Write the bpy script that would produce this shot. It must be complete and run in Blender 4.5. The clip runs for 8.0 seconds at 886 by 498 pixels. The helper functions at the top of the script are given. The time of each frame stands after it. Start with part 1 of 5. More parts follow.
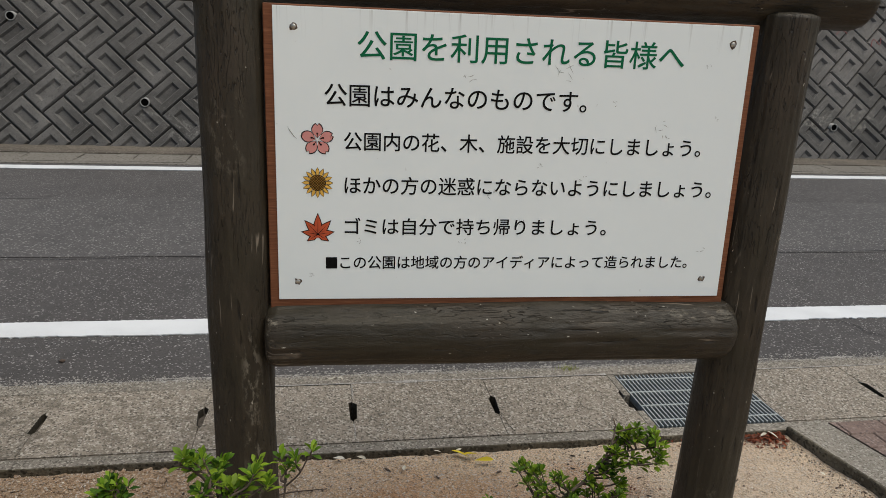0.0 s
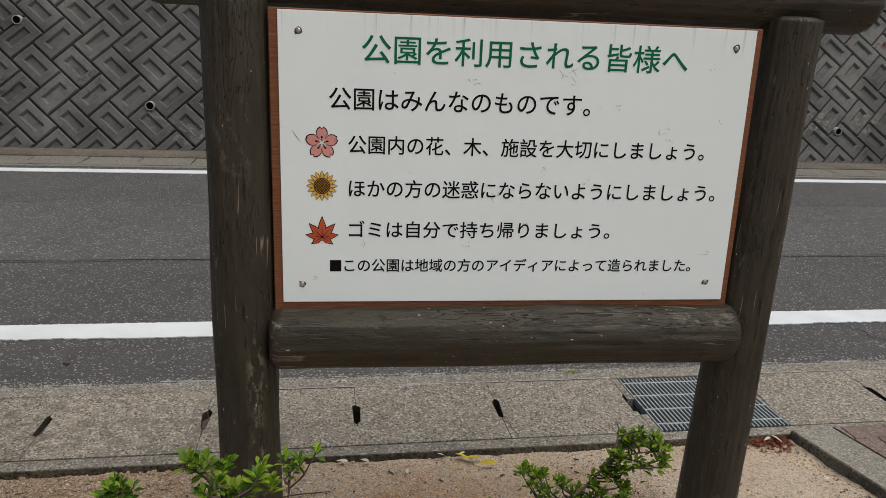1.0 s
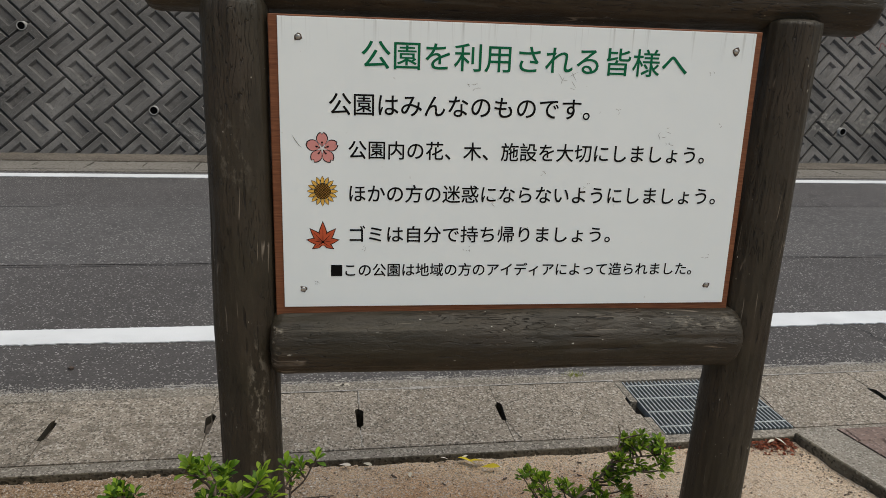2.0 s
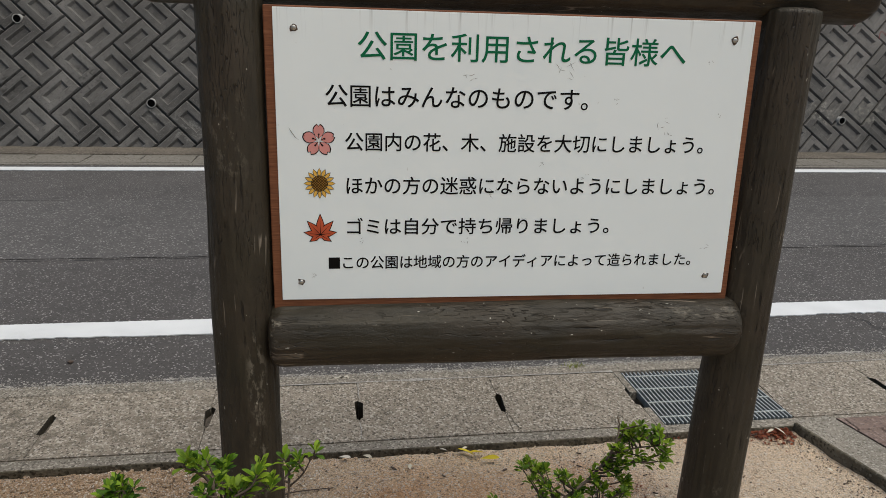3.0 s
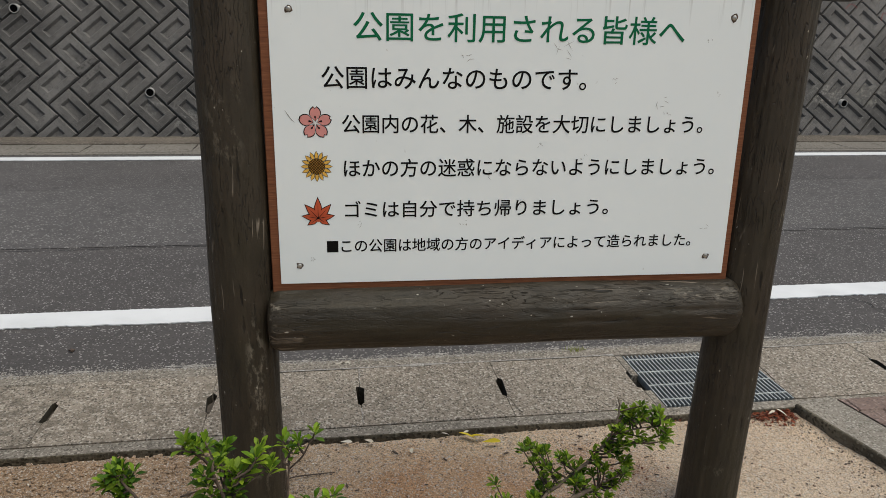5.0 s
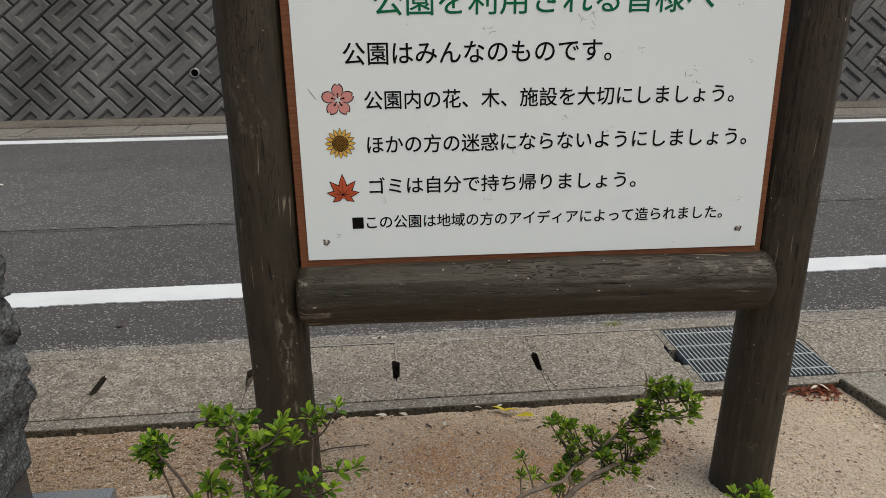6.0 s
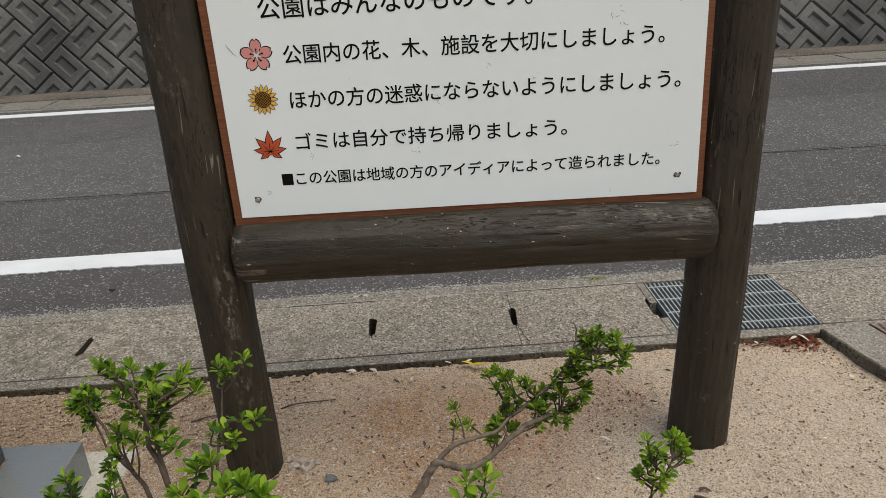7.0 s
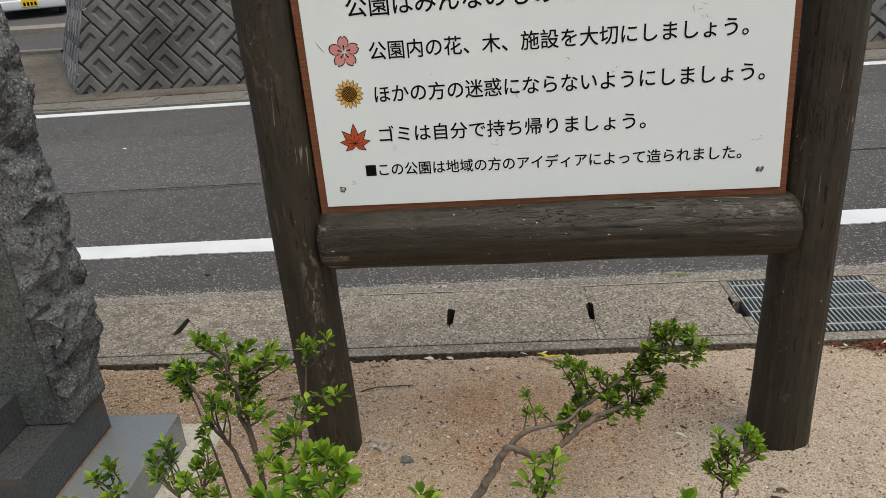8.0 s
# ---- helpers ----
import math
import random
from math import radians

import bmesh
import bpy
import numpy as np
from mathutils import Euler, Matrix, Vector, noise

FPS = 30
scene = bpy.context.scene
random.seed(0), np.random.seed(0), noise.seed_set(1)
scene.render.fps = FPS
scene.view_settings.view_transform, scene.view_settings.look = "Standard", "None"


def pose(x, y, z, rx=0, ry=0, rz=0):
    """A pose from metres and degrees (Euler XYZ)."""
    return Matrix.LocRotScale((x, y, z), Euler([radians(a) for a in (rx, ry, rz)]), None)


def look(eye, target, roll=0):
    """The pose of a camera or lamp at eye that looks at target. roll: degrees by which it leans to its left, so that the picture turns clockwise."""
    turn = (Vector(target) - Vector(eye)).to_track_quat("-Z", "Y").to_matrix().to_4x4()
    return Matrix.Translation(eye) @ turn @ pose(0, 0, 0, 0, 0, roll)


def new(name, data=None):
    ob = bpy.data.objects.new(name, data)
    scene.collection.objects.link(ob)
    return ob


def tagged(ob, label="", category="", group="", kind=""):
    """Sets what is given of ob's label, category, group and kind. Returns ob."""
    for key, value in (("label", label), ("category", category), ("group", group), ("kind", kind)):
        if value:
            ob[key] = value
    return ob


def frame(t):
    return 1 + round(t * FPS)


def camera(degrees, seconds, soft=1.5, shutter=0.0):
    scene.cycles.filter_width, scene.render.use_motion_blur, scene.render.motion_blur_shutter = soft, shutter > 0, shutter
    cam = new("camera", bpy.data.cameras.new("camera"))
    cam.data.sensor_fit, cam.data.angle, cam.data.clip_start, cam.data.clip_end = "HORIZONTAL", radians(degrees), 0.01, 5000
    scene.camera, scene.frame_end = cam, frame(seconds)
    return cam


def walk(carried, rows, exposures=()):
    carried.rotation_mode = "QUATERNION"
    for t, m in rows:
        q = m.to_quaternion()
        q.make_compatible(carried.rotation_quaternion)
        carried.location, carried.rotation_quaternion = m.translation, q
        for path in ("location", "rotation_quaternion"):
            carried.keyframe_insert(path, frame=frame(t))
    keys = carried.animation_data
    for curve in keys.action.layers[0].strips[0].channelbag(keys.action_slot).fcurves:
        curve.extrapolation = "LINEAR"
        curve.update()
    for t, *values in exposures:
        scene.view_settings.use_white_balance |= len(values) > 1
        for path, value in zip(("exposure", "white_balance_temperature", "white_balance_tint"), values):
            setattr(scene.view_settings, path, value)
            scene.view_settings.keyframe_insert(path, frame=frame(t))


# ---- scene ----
cam = camera(62.9, 8.0, 0.65)
PATH = [
    (0, (-0.033, 0.043, 1.511), (0.304, 1.932, 0.947), 2.6),
    (0.5, (-0.034, 0.04, 1.508), (0.299, 1.931, 0.949), 2.6),
    (1, (-0.034, 0.038, 1.511), (0.293, 1.932, 0.956), 2.6),
    (1.5, (-0.035, 0.038, 1.518), (0.288, 1.933, 0.968), 2.5),
    (1.7, (-0.030, 0.034, 1.517), (0.288, 1.931, 0.970), 2.4),
    (2.8, (-0.021, 0.039, 1.521), (0.296, 1.931, 0.954), 1.9),
    (3, (-0.02, 0.041, 1.517), (0.296, 1.931, 0.945), 1.9),
    (3.5, (-0.019, 0.051, 1.508), (0.297, 1.937, 0.922), 1.8),
    (4, (-0.017, 0.051, 1.509), (0.299, 1.932, 0.908), 1.7),
    (4.2, (-0.022, 0.053, 1.506), (0.301, 1.933, 0.904), 1.6),
    (5.3, (-0.005, 0.041, 1.501), (0.286, 1.925, 0.895), 0.9),
    (5.5, (0.0, 0.041, 1.504), (0.261, 1.925, 0.884), 0.5),
    (5.8, (0.019, 0.031, 1.506), (0.225, 1.914, 0.864), -0.2),
    (6, (0.044, 0.035, 1.503), (0.225, 1.91, 0.833), -0.5),
    (6.2, (0.095, 0.020, 1.503), (0.252, 1.888, 0.805), -0.8),
    (6.5, (0.214, -0.004, 1.502), (0.327, 1.853, 0.77), -1.4),
    (6.8, (0.291, -0.001, 1.495), (0.382, 1.846, 0.735), -2.2),
    (7, (0.327, 0.012, 1.472), (0.39, 1.859, 0.707), -3.1),
    (7.2, (0.350, 0.014, 1.472), (0.378, 1.854, 0.689), -4.0),
    (7.5, (0.372, 0.001, 1.47), (0.355, 1.833, 0.669), -4.7),
    (7.7, (0.365, -0.019, 1.482), (0.306, 1.813, 0.682), -4.6),
    (8, (0.341, -0.042, 1.478), (0.178, 1.799, 0.716), -4.6),
]
# the clip's camera opens up a little as it nears the ground
GAIN = [(0, 0.0), (4.0, 0.03), (5.5, 0.05), (6.5, 0.04), (7.0, 0.14), (7.5, 0.23), (8.0, 0.2)]
BASE, KELVIN, TINT = 0.04, 6600, 5
walk(cam, [(t, look(eye, target, roll)) for t, eye, target, roll in PATH], [(t, BASE + g, KELVIN, TINT) for t, g in GAIN])

# ---- world and light: a bright overcast day ----
world = bpy.data.worlds.new("overcast_sky")
scene.world = world
world.use_nodes = True
wn = world.node_tree.nodes
sky = wn.new("ShaderNodeTexSky")
sky.sky_type = "NISHITA"
sky.sun_disc = False
sky.sun_elevation = radians(71)
sky.sun_rotation = radians(117)
sky.air_density, sky.dust_density, sky.ozone_density = 1.0, 3.0, 0.8
wn["Background"].inputs["Strength"].default_value = 0.11
world.node_tree.links.new(sky.outputs["Color"], wn["Background"].inputs["Color"])
sun_data = bpy.data.lights.new("sun", "SUN")
sun_data.energy, sun_data.angle, sun_data.color = 2.3, radians(55), (1.0, 0.95, 0.88)
sun = new("sun", sun_data)
sun.matrix_world = look((2.6, -1.85, 8.4), (0, 0, 0))

# ---- materials ----
def material(name, rough=0.8, metal=0.0):
    m = bpy.data.materials.new(name)
    m.use_nodes = True
    b = m.node_tree.nodes["Principled BSDF"]
    b.inputs["Roughness"].default_value, b.inputs["Metallic"].default_value = rough, metal
    b.inputs["Specular IOR Level"].default_value = 0.3
    return m, m.node_tree.nodes, m.node_tree.links, b


def coords(n, l, scale=(1, 1, 1)):
    tc, mp = n.new("ShaderNodeTexCoord"), n.new("ShaderNodeMapping")
    mp.inputs["Scale"].default_value = scale
    l.new(tc.outputs["Object"], mp.inputs["Vector"])
    return mp.outputs["Vector"]


def noise_tex(n, l, vec, scale, detail=4.0, rough=0.55):
    t = n.new("ShaderNodeTexNoise")
    t.inputs["Scale"].default_value, t.inputs["Detail"].default_value, t.inputs["Roughness"].default_value = scale, detail, rough
    l.new(vec, t.inputs["Vector"])
    return t.outputs["Fac"]


def ramp(n, l, fac, stops):
    r = n.new("ShaderNodeValToRGB")
    e = r.color_ramp.elements
    while len(e) < len(stops):
        e.new(0.5)
    for el, (p, c) in zip(e, stops):
        el.position, el.color = p, (*c, 1)
    l.new(fac, r.inputs["Fac"])
    return r.outputs["Color"]


def mix(n, l, a, b, fac, blend="MIX"):
    m = n.new("ShaderNodeMix")
    m.data_type, m.blend_type = "RGBA", blend
    for sock, v in ((m.inputs[6], a), (m.inputs[7], b), (m.inputs[0], fac)):
        if isinstance(v, tuple):
            sock.default_value = (*v, 1)
        elif isinstance(v, (int, float)):
            sock.default_value = v
        else:
            l.new(v, sock)
    return m.outputs[2]


def bump(n, l, b, height, strength, dist, prev=None):
    k = n.new("ShaderNodeBump")
    k.inputs["Strength"].default_value, k.inputs["Distance"].default_value = strength, dist
    l.new(height, k.inputs["Height"])
    if prev:
        l.new(prev, k.inputs["Normal"])
    l.new(k.outputs["Normal"], b.inputs["Normal"])
    return k.outputs["Normal"]


def flat(name, colour, rough=0.6, metal=0.0, var=0.15, scale=20.0, spec=0.3):
    m, n, l, b = material(name, rough, metal)
    v = coords(n, l)
    f = noise_tex(n, l, v, scale)
    lo, hi = tuple(c * (1 - var) for c in colour), tuple(min(1, c * (1 + var)) for c in colour)
    l.new(ramp(n, l, f, [(0.3, lo), (0.7, hi)]), b.inputs["Base Color"])
    b.inputs["Specular IOR Level"].default_value = spec
    return m


def random_tint(n, l, colour, lo, hi):
    oi, mr = n.new("ShaderNodeObjectInfo"), n.new("ShaderNodeMapRange")
    mr.inputs["To Min"].default_value, mr.inputs["To Max"].default_value = lo, hi
    l.new(oi.outputs["Random"], mr.inputs["Value"])
    cc = n.new("ShaderNodeCombineColor")
    for k in range(3):
        l.new(mr.outputs["Result"], cc.inputs[k])
    return mix(n, l, colour, cc.outputs["Color"], 1.0, "MULTIPLY")


def spot(n, l, vec, centre, size):
    """A soft-edged patch, 1 in the middle and 0 outside an ellipsoid."""
    sub, mul, ln = (n.new("ShaderNodeVectorMath") for _ in range(3))
    mr = n.new("ShaderNodeMapRange")
    sub.operation, mul.operation, ln.operation = "SUBTRACT", "MULTIPLY", "LENGTH"
    sub.inputs[1].default_value = centre
    mul.inputs[1].default_value = tuple(1 / k for k in size)
    l.new(vec, sub.inputs[0])
    l.new(sub.outputs["Vector"], mul.inputs[0])
    l.new(mul.outputs["Vector"], ln.inputs[0])
    mr.inputs["From Min"].default_value, mr.inputs["From Max"].default_value = 1.0, 0.4
    l.new(ln.outputs["Value"], mr.inputs["Value"])
    return mr.outputs["Result"]


def calc(n, l, op, a, b):
    m = n.new("ShaderNodeMath")
    m.operation = op
    for sock, v in zip(m.inputs, (a, b)):
        if isinstance(v, (int, float)):
            sock.default_value = v
        else:
            l.new(v, sock)
    return m.outputs["Value"]


def speckled(name, base, dark, light, grain, amount=0.5, rough=0.9, relief=0.002, big=1.2, tint=None, contrast=0.12, stain_shade=()):
    """Mineral surface: large blotches, medium dirt and single light and dark grains."""
    m, n, l, b = material(name, rough)
    geo = n.new("ShaderNodeNewGeometry")
    v = geo.outputs["Position"]
    blot = noise_tex(n, l, v, big, 6, 0.6)
    med = noise_tex(n, l, v, big * 9, 5, 0.65)
    c = mix(n, l, tuple(x * (1 - contrast) for x in base), tuple(x * (1 + contrast) for x in base), ramp(n, l, blot, [(0.35, (0, 0, 0)), (0.65, (1, 1, 1))]))
    c = mix(n, l, c, dark, ramp(n, l, med, [(0.5, (0, 0, 0)), (0.78, (0.55, 0.55, 0.55))]))
    vo = n.new("ShaderNodeTexVoronoi")
    vo.inputs["Scale"].default_value = grain
    l.new(v, vo.inputs["Vector"])
    sep = n.new("ShaderNodeSeparateColor")
    l.new(vo.outputs["Color"], sep.inputs["Color"])
    c = mix(n, l, c, light, ramp(n, l, sep.outputs[0], [(1 - 0.45 * amount, (0, 0, 0)), (1.0 - 0.2 * amount, (0.8, 0.8, 0.8))]))
    c = mix(n, l, c, dark, ramp(n, l, sep.outputs[1], [(1 - 0.45 * amount, (0, 0, 0)), (1.0 - 0.2 * amount, (0.8, 0.8, 0.8))]))
    vo2 = n.new("ShaderNodeTexVoronoi")
    vo2.inputs["Scale"].default_value = grain * 0.52
    l.new(v, vo2.inputs["Vector"])
    sep2 = n.new("ShaderNodeSeparateColor")
    l.new(vo2.outputs["Color"], sep2.inputs["Color"])
    core = ramp(n, l, vo2.outputs["Distance"], [(0.25, (1, 1, 1)), (0.5, (0, 0, 0))])
    for k, tone in ((0, light), (1, dark)):
        c = mix(n, l, c, tone, mix(n, l, (0, 0, 0), core, ramp(n, l, sep2.outputs[k], [(1 - 0.3 * amount, (0, 0, 0)), (1.0 - 0.15 * amount, (0.9, 0.9, 0.9))])))
    if tint:
        c = random_tint(n, l, c, *tint)
    for centre, size, colour in stain_shade:
        ragged = ramp(n, l, noise_tex(n, l, v, 14, 6, 0.75), [(0.50, (0, 0, 0)), (0.60, (0.75, 0.75, 0.75))])
        c = mix(n, l, c, colour, mix(n, l, (0, 0, 0), ragged, spot(n, l, v, centre, size)))
    l.new(c, b.inputs["Base Color"])
    fine = noise_tex(n, l, v, grain * 0.7, 3, 0.7)
    k = bump(n, l, b, fine, 0.7, relief)
    bump(n, l, b, vo.outputs["Distance"], 0.35, relief, k)
    return m


SOIL = -0.034         # height of the outer soil bed


def ease(a, b, x):
    t = min(1.0, max(0.0, (x - a) / (b - a)))
    return t * t * (3 - 2 * t)


def soil_level(x, y):
    """The bed rises towards the posts and dips to the gutter and the kerb."""
    h = SOIL + 0.034 * ease(-0.55, -0.15, x) + 0.03 * ease(0.6, 1.15, x) - 0.05 * ease(1.4, 1.8, x)
    far = ease(2.16, 2.42, y)
    h = h * (1 - far) - 0.011 * far
    return SOIL + (h - SOIL) * ease(0.25, 0.7, y) * ease(-3.2, -2.8, x)


LIME = [((7.28, 9.82, 0.56), (0.34, 0.6, 0.24), (0.30, 0.285, 0.25)), ((8.0, 9.85, 0.6), (0.35, 0.6, 0.3), (0.22, 0.21, 0.18)), ((-1.7, 9.7, 0.2), (0.3, 0.6, 0.16), (0.26, 0.25, 0.23)), ((-2.1, 9.75, 0.38), (0.3, 0.6, 0.16), (0.20, 0.19, 0.175)), ((-3.9, 10.0, 0.75), (0.4, 0.6, 0.3), (0.02, 0.019, 0.017)), ((-3.0, 9.95, 0.8), (0.3, 0.6, 0.3), (0.022, 0.021, 0.019))]
# left lids browned in colour, matching the dimmer light on that stretch
GUTTER_SHADE = [((-1.9, 2.75, 0.0), (1.75, 0.75, 0.5), (0.12, 0.102, 0.079)), ((-0.5, 2.62, 0.0), (0.8, 0.35, 0.5), (0.16, 0.132, 0.10))]
def edge_dip(y):
    """How far the soil has sunk against the gutter."""
    return 0.024 * (max(0.0, y - 2.42) / 0.029) ** 0.7


M = {}
M["asphalt"] = speckled("asphalt", (0.0735, 0.0675, 0.0645), (0.037, 0.034, 0.0325), (0.33, 0.31, 0.295), 150, 0.17, 0.9, 0.004, 0.5)
M["asphalt_worn"] = speckled("asphalt_worn", (0.085, 0.079, 0.0755), (0.046, 0.044, 0.043), (0.30, 0.285, 0.27), 110, 0.22, 0.9, 0.002, 0.5)
M["lid"] = speckled("gutter_concrete", (0.272, 0.232, 0.184), (0.077, 0.065, 0.049), (0.49, 0.442, 0.378), 140, 0.60, 0.95, 0.011, 1.3, (0.92, 1.06), 0.12, GUTTER_SHADE)
M["strip"] = speckled("gutter_edge_concrete", (0.20, 0.176, 0.145), (0.076, 0.066, 0.052), (0.38, 0.345, 0.29), 150, 0.6, 0.95, 0.003, 2.0)
M["kerb"] = speckled("kerb_concrete", (0.245, 0.218, 0.18), (0.10, 0.088, 0.068), (0.40, 0.37, 0.32), 180, 0.5, 0.95, 0.007, 3.0)
M["seam"] = speckled("tarred_joint", (0.052, 0.049, 0.047), (0.03, 0.028, 0.027), (0.12, 0.11, 0.105), 120, 0.5, 0.9, 0.002, 3.0)
M["kerb_side"] = speckled("dark_kerb_side", (0.115, 0.098, 0.07), (0.04, 0.035, 0.024), (0.16, 0.145, 0.11), 120, 0.5, 0.95, 0.006, 6.0, None, 0.4)
M["cement_dust"] = speckled("pale_cement_dust", (0.29, 0.272, 0.245), (0.16, 0.145, 0.125), (0.44, 0.42, 0.39), 160, 0.6, 0.95, 0.003, 9.0, None, 0.3)
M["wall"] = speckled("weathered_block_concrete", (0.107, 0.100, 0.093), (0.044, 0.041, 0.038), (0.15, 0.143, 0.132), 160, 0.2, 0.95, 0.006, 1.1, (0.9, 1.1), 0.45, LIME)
M["wall_lit_worn"] = speckled("lit_worn_arris", (0.140, 0.132, 0.122), (0.07, 0.066, 0.061), (0.20, 0.192, 0.178), 160, 0.3, 0.95, 0.004, 9.0, None, 0.3)
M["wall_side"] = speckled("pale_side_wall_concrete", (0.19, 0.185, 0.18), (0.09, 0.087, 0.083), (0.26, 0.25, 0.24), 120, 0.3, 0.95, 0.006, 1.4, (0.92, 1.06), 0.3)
M["wall_joint"] = speckled("dirty_wall_joint", (0.066, 0.063, 0.058), (0.025, 0.024, 0.022), (0.08, 0.078, 0.074), 60, 0.25, 0.95, 0.004, 1.6)
M["far_kerb"] = speckled("far_gutter_concrete", (0.165, 0.15, 0.128), (0.075, 0.066, 0.05), (0.22, 0.2, 0.175), 60, 0.3, 0.95, 0.003, 1.0)
M["verge"] = speckled("dirty_brown_verge", (0.105, 0.088, 0.07), (0.06, 0.05, 0.036), (0.2, 0.18, 0.15), 70, 0.4, 0.95, 0.004, 1.2, None, 0.35)
M["granite_rough"] = speckled("rough_granite", (0.135, 0.137, 0.132), (0.045, 0.047, 0.045), (0.25, 0.25, 0.245), 190, 0.6, 0.9, 0.008, 5.0, None, 0.3)
M["granite_sawn"] = speckled("dark_sawn_granite", (0.082, 0.09, 0.083), (0.034, 0.038, 0.034), (0.15, 0.158, 0.148), 200, 0.5, 0.55, 0.0015, 5.0, None, 0.3)
M["stone_dark"] = speckled("dark_stone_bits", (0.14, 0.135, 0.13), (0.06, 0.06, 0.06), (0.32, 0.31, 0.3), 90, 0.4, 0.9, 0.002, 9.0)
M["foundation"] = speckled("pale_foundation_concrete", (0.42, 0.385, 0.32), (0.26, 0.22, 0.17), (0.5, 0.46, 0.4), 120, 0.25, 0.95, 0.001, 3.0)
M["paver"] = speckled("red_brick_paver", (0.195, 0.138, 0.115), (0.11, 0.082, 0.07), (0.29, 0.22, 0.19), 140, 0.4, 0.9, 0.002, 3.0, (0.85, 1.1))
M["stone_pale"] = speckled("pale_pinkish_stone", (0.33, 0.27, 0.21), (0.14, 0.11, 0.085), (0.44, 0.39, 0.33), 70, 0.7, 0.9, 0.001, 20.0)


def pebble_material():
    """Mixed grit: each grain its own tone from dark brown to pale quartz."""
    m, n, l, b = material("mixed_grit", 0.9)
    rnd = n.new("ShaderNodeNewGeometry").outputs["Random Per Island"]
    c = ramp(n, l, rnd, [(0.0, (0.15, 0.11, 0.08)), (0.12, (0.27, 0.20, 0.145)), (0.35, (0.46, 0.355, 0.25)), (0.8, (0.60, 0.48, 0.35)), (1.0, (0.70, 0.64, 0.55))])
    v = n.new("ShaderNodeNewGeometry").outputs["Position"]
    c = mix(n, l, c, (0.2, 0.15, 0.11), ramp(n, l, noise_tex(n, l, v, 300, 3), [(0.55, (0, 0, 0)), (0.75, (0.4, 0.4, 0.4))]))
    l.new(c, b.inputs["Base Color"])
    return m


M["pebble"] = pebble_material()


def soil_material():
    m, n, l, b = material("sandy_soil", 0.97)
    v = n.new("ShaderNodeNewGeometry").outputs["Position"]
    a = noise_tex(n, l, v, 1.7, 5, 0.6)
    c = ramp(n, l, a, [(0.32, (0.56, 0.375, 0.225)), (0.47, (0.68, 0.505, 0.335)), (0.68, (0.73, 0.575, 0.41))])
    patchy = ramp(n, l, noise_tex(n, l, v, 5.5, 5, 0.65), [(0.26, (0, 0, 0)), (0.5, (1, 1, 1))])
    for px, py, rad, amount in ((0.64, 1.96, 0.36, 0.95), (0.20, 2.09, 0.32, 0.75), (0.86, 2.17, 0.18, 0.8), (1.0, 2.04, 0.2, 1.0), (0.93, 2.12, 0.17, 1.0), (0.28, 1.82, 0.24, 0.6)):
        dist, mr = n.new("ShaderNodeVectorMath"), n.new("ShaderNodeMapRange")
        dist.operation = "DISTANCE"
        dist.inputs[1].default_value = (px, py, 0.0)
        l.new(v, dist.inputs[0])
        mr.inputs["From Min"].default_value, mr.inputs["From Max"].default_value = rad, rad * 0.25
        mr.inputs["To Max"].default_value = amount
        l.new(dist.outputs["Value"], mr.inputs["Value"])
        c = mix(n, l, c, mix(n, l, c, (0.50, 0.25, 0.11), mr.outputs["Result"]), patchy)
    c = mix(n, l, c, (0.60, 0.49, 0.375), calc(n, l, "MULTIPLY", spot(n, l, v, (1.5, 1.75, 0.0), (1.1, 1.0, 1.0)), 0.75))
    # browner left soil, darkened further to stand in for the dimmer light there
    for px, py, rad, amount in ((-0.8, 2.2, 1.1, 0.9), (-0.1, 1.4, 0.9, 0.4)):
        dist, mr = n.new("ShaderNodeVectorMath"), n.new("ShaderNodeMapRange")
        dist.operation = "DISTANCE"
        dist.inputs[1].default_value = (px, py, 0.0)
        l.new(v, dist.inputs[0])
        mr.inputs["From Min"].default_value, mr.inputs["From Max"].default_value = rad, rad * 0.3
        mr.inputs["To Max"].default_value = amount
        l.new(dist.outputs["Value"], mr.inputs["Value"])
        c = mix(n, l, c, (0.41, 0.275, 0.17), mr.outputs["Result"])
    d = noise_tex(n, l, v, 26, 6, 0.7)
    c = mix(n, l, c, (0.26, 0.175, 0.115), ramp(n, l, d, [(0.54, (0, 0, 0)), (0.76, (0.55, 0.55, 0.55))]))
    vo = n.new("ShaderNodeTexVoronoi")
    vo.inputs["Scale"].default_value = 210
    l.new(v, vo.inputs["Vector"])
    sep = n.new("ShaderNodeSeparateColor")
    l.new(vo.outputs["Color"], sep.inputs["Color"])
    c = mix(n, l, c, (0.60, 0.54, 0.47), ramp(n, l, sep.outputs[0], [(0.74, (0, 0, 0)), (0.9, (0.9, 0.9, 0.9))]))
    c = mix(n, l, c, (0.15, 0.10, 0.065), ramp(n, l, sep.outputs[1], [(0.86, (0, 0, 0)), (0.96, (0.8, 0.8, 0.8))]))
    # each grain a little lighter or darker than the next
    grain = n.new("ShaderNodeTexVoronoi")
    grain.inputs["Scale"].default_value = 330
    l.new(v, grain.inputs["Vector"])
    tone = n.new("ShaderNodeSeparateColor")
    l.new(grain.outputs["Color"], tone.inputs["Color"])
    c = mix(n, l, c, ramp(n, l, tone.outputs[0], [(0.0, (0.64, 0.62, 0.60)), (1.0, (1.36, 1.35, 1.33))]), 1.0, "MULTIPLY")
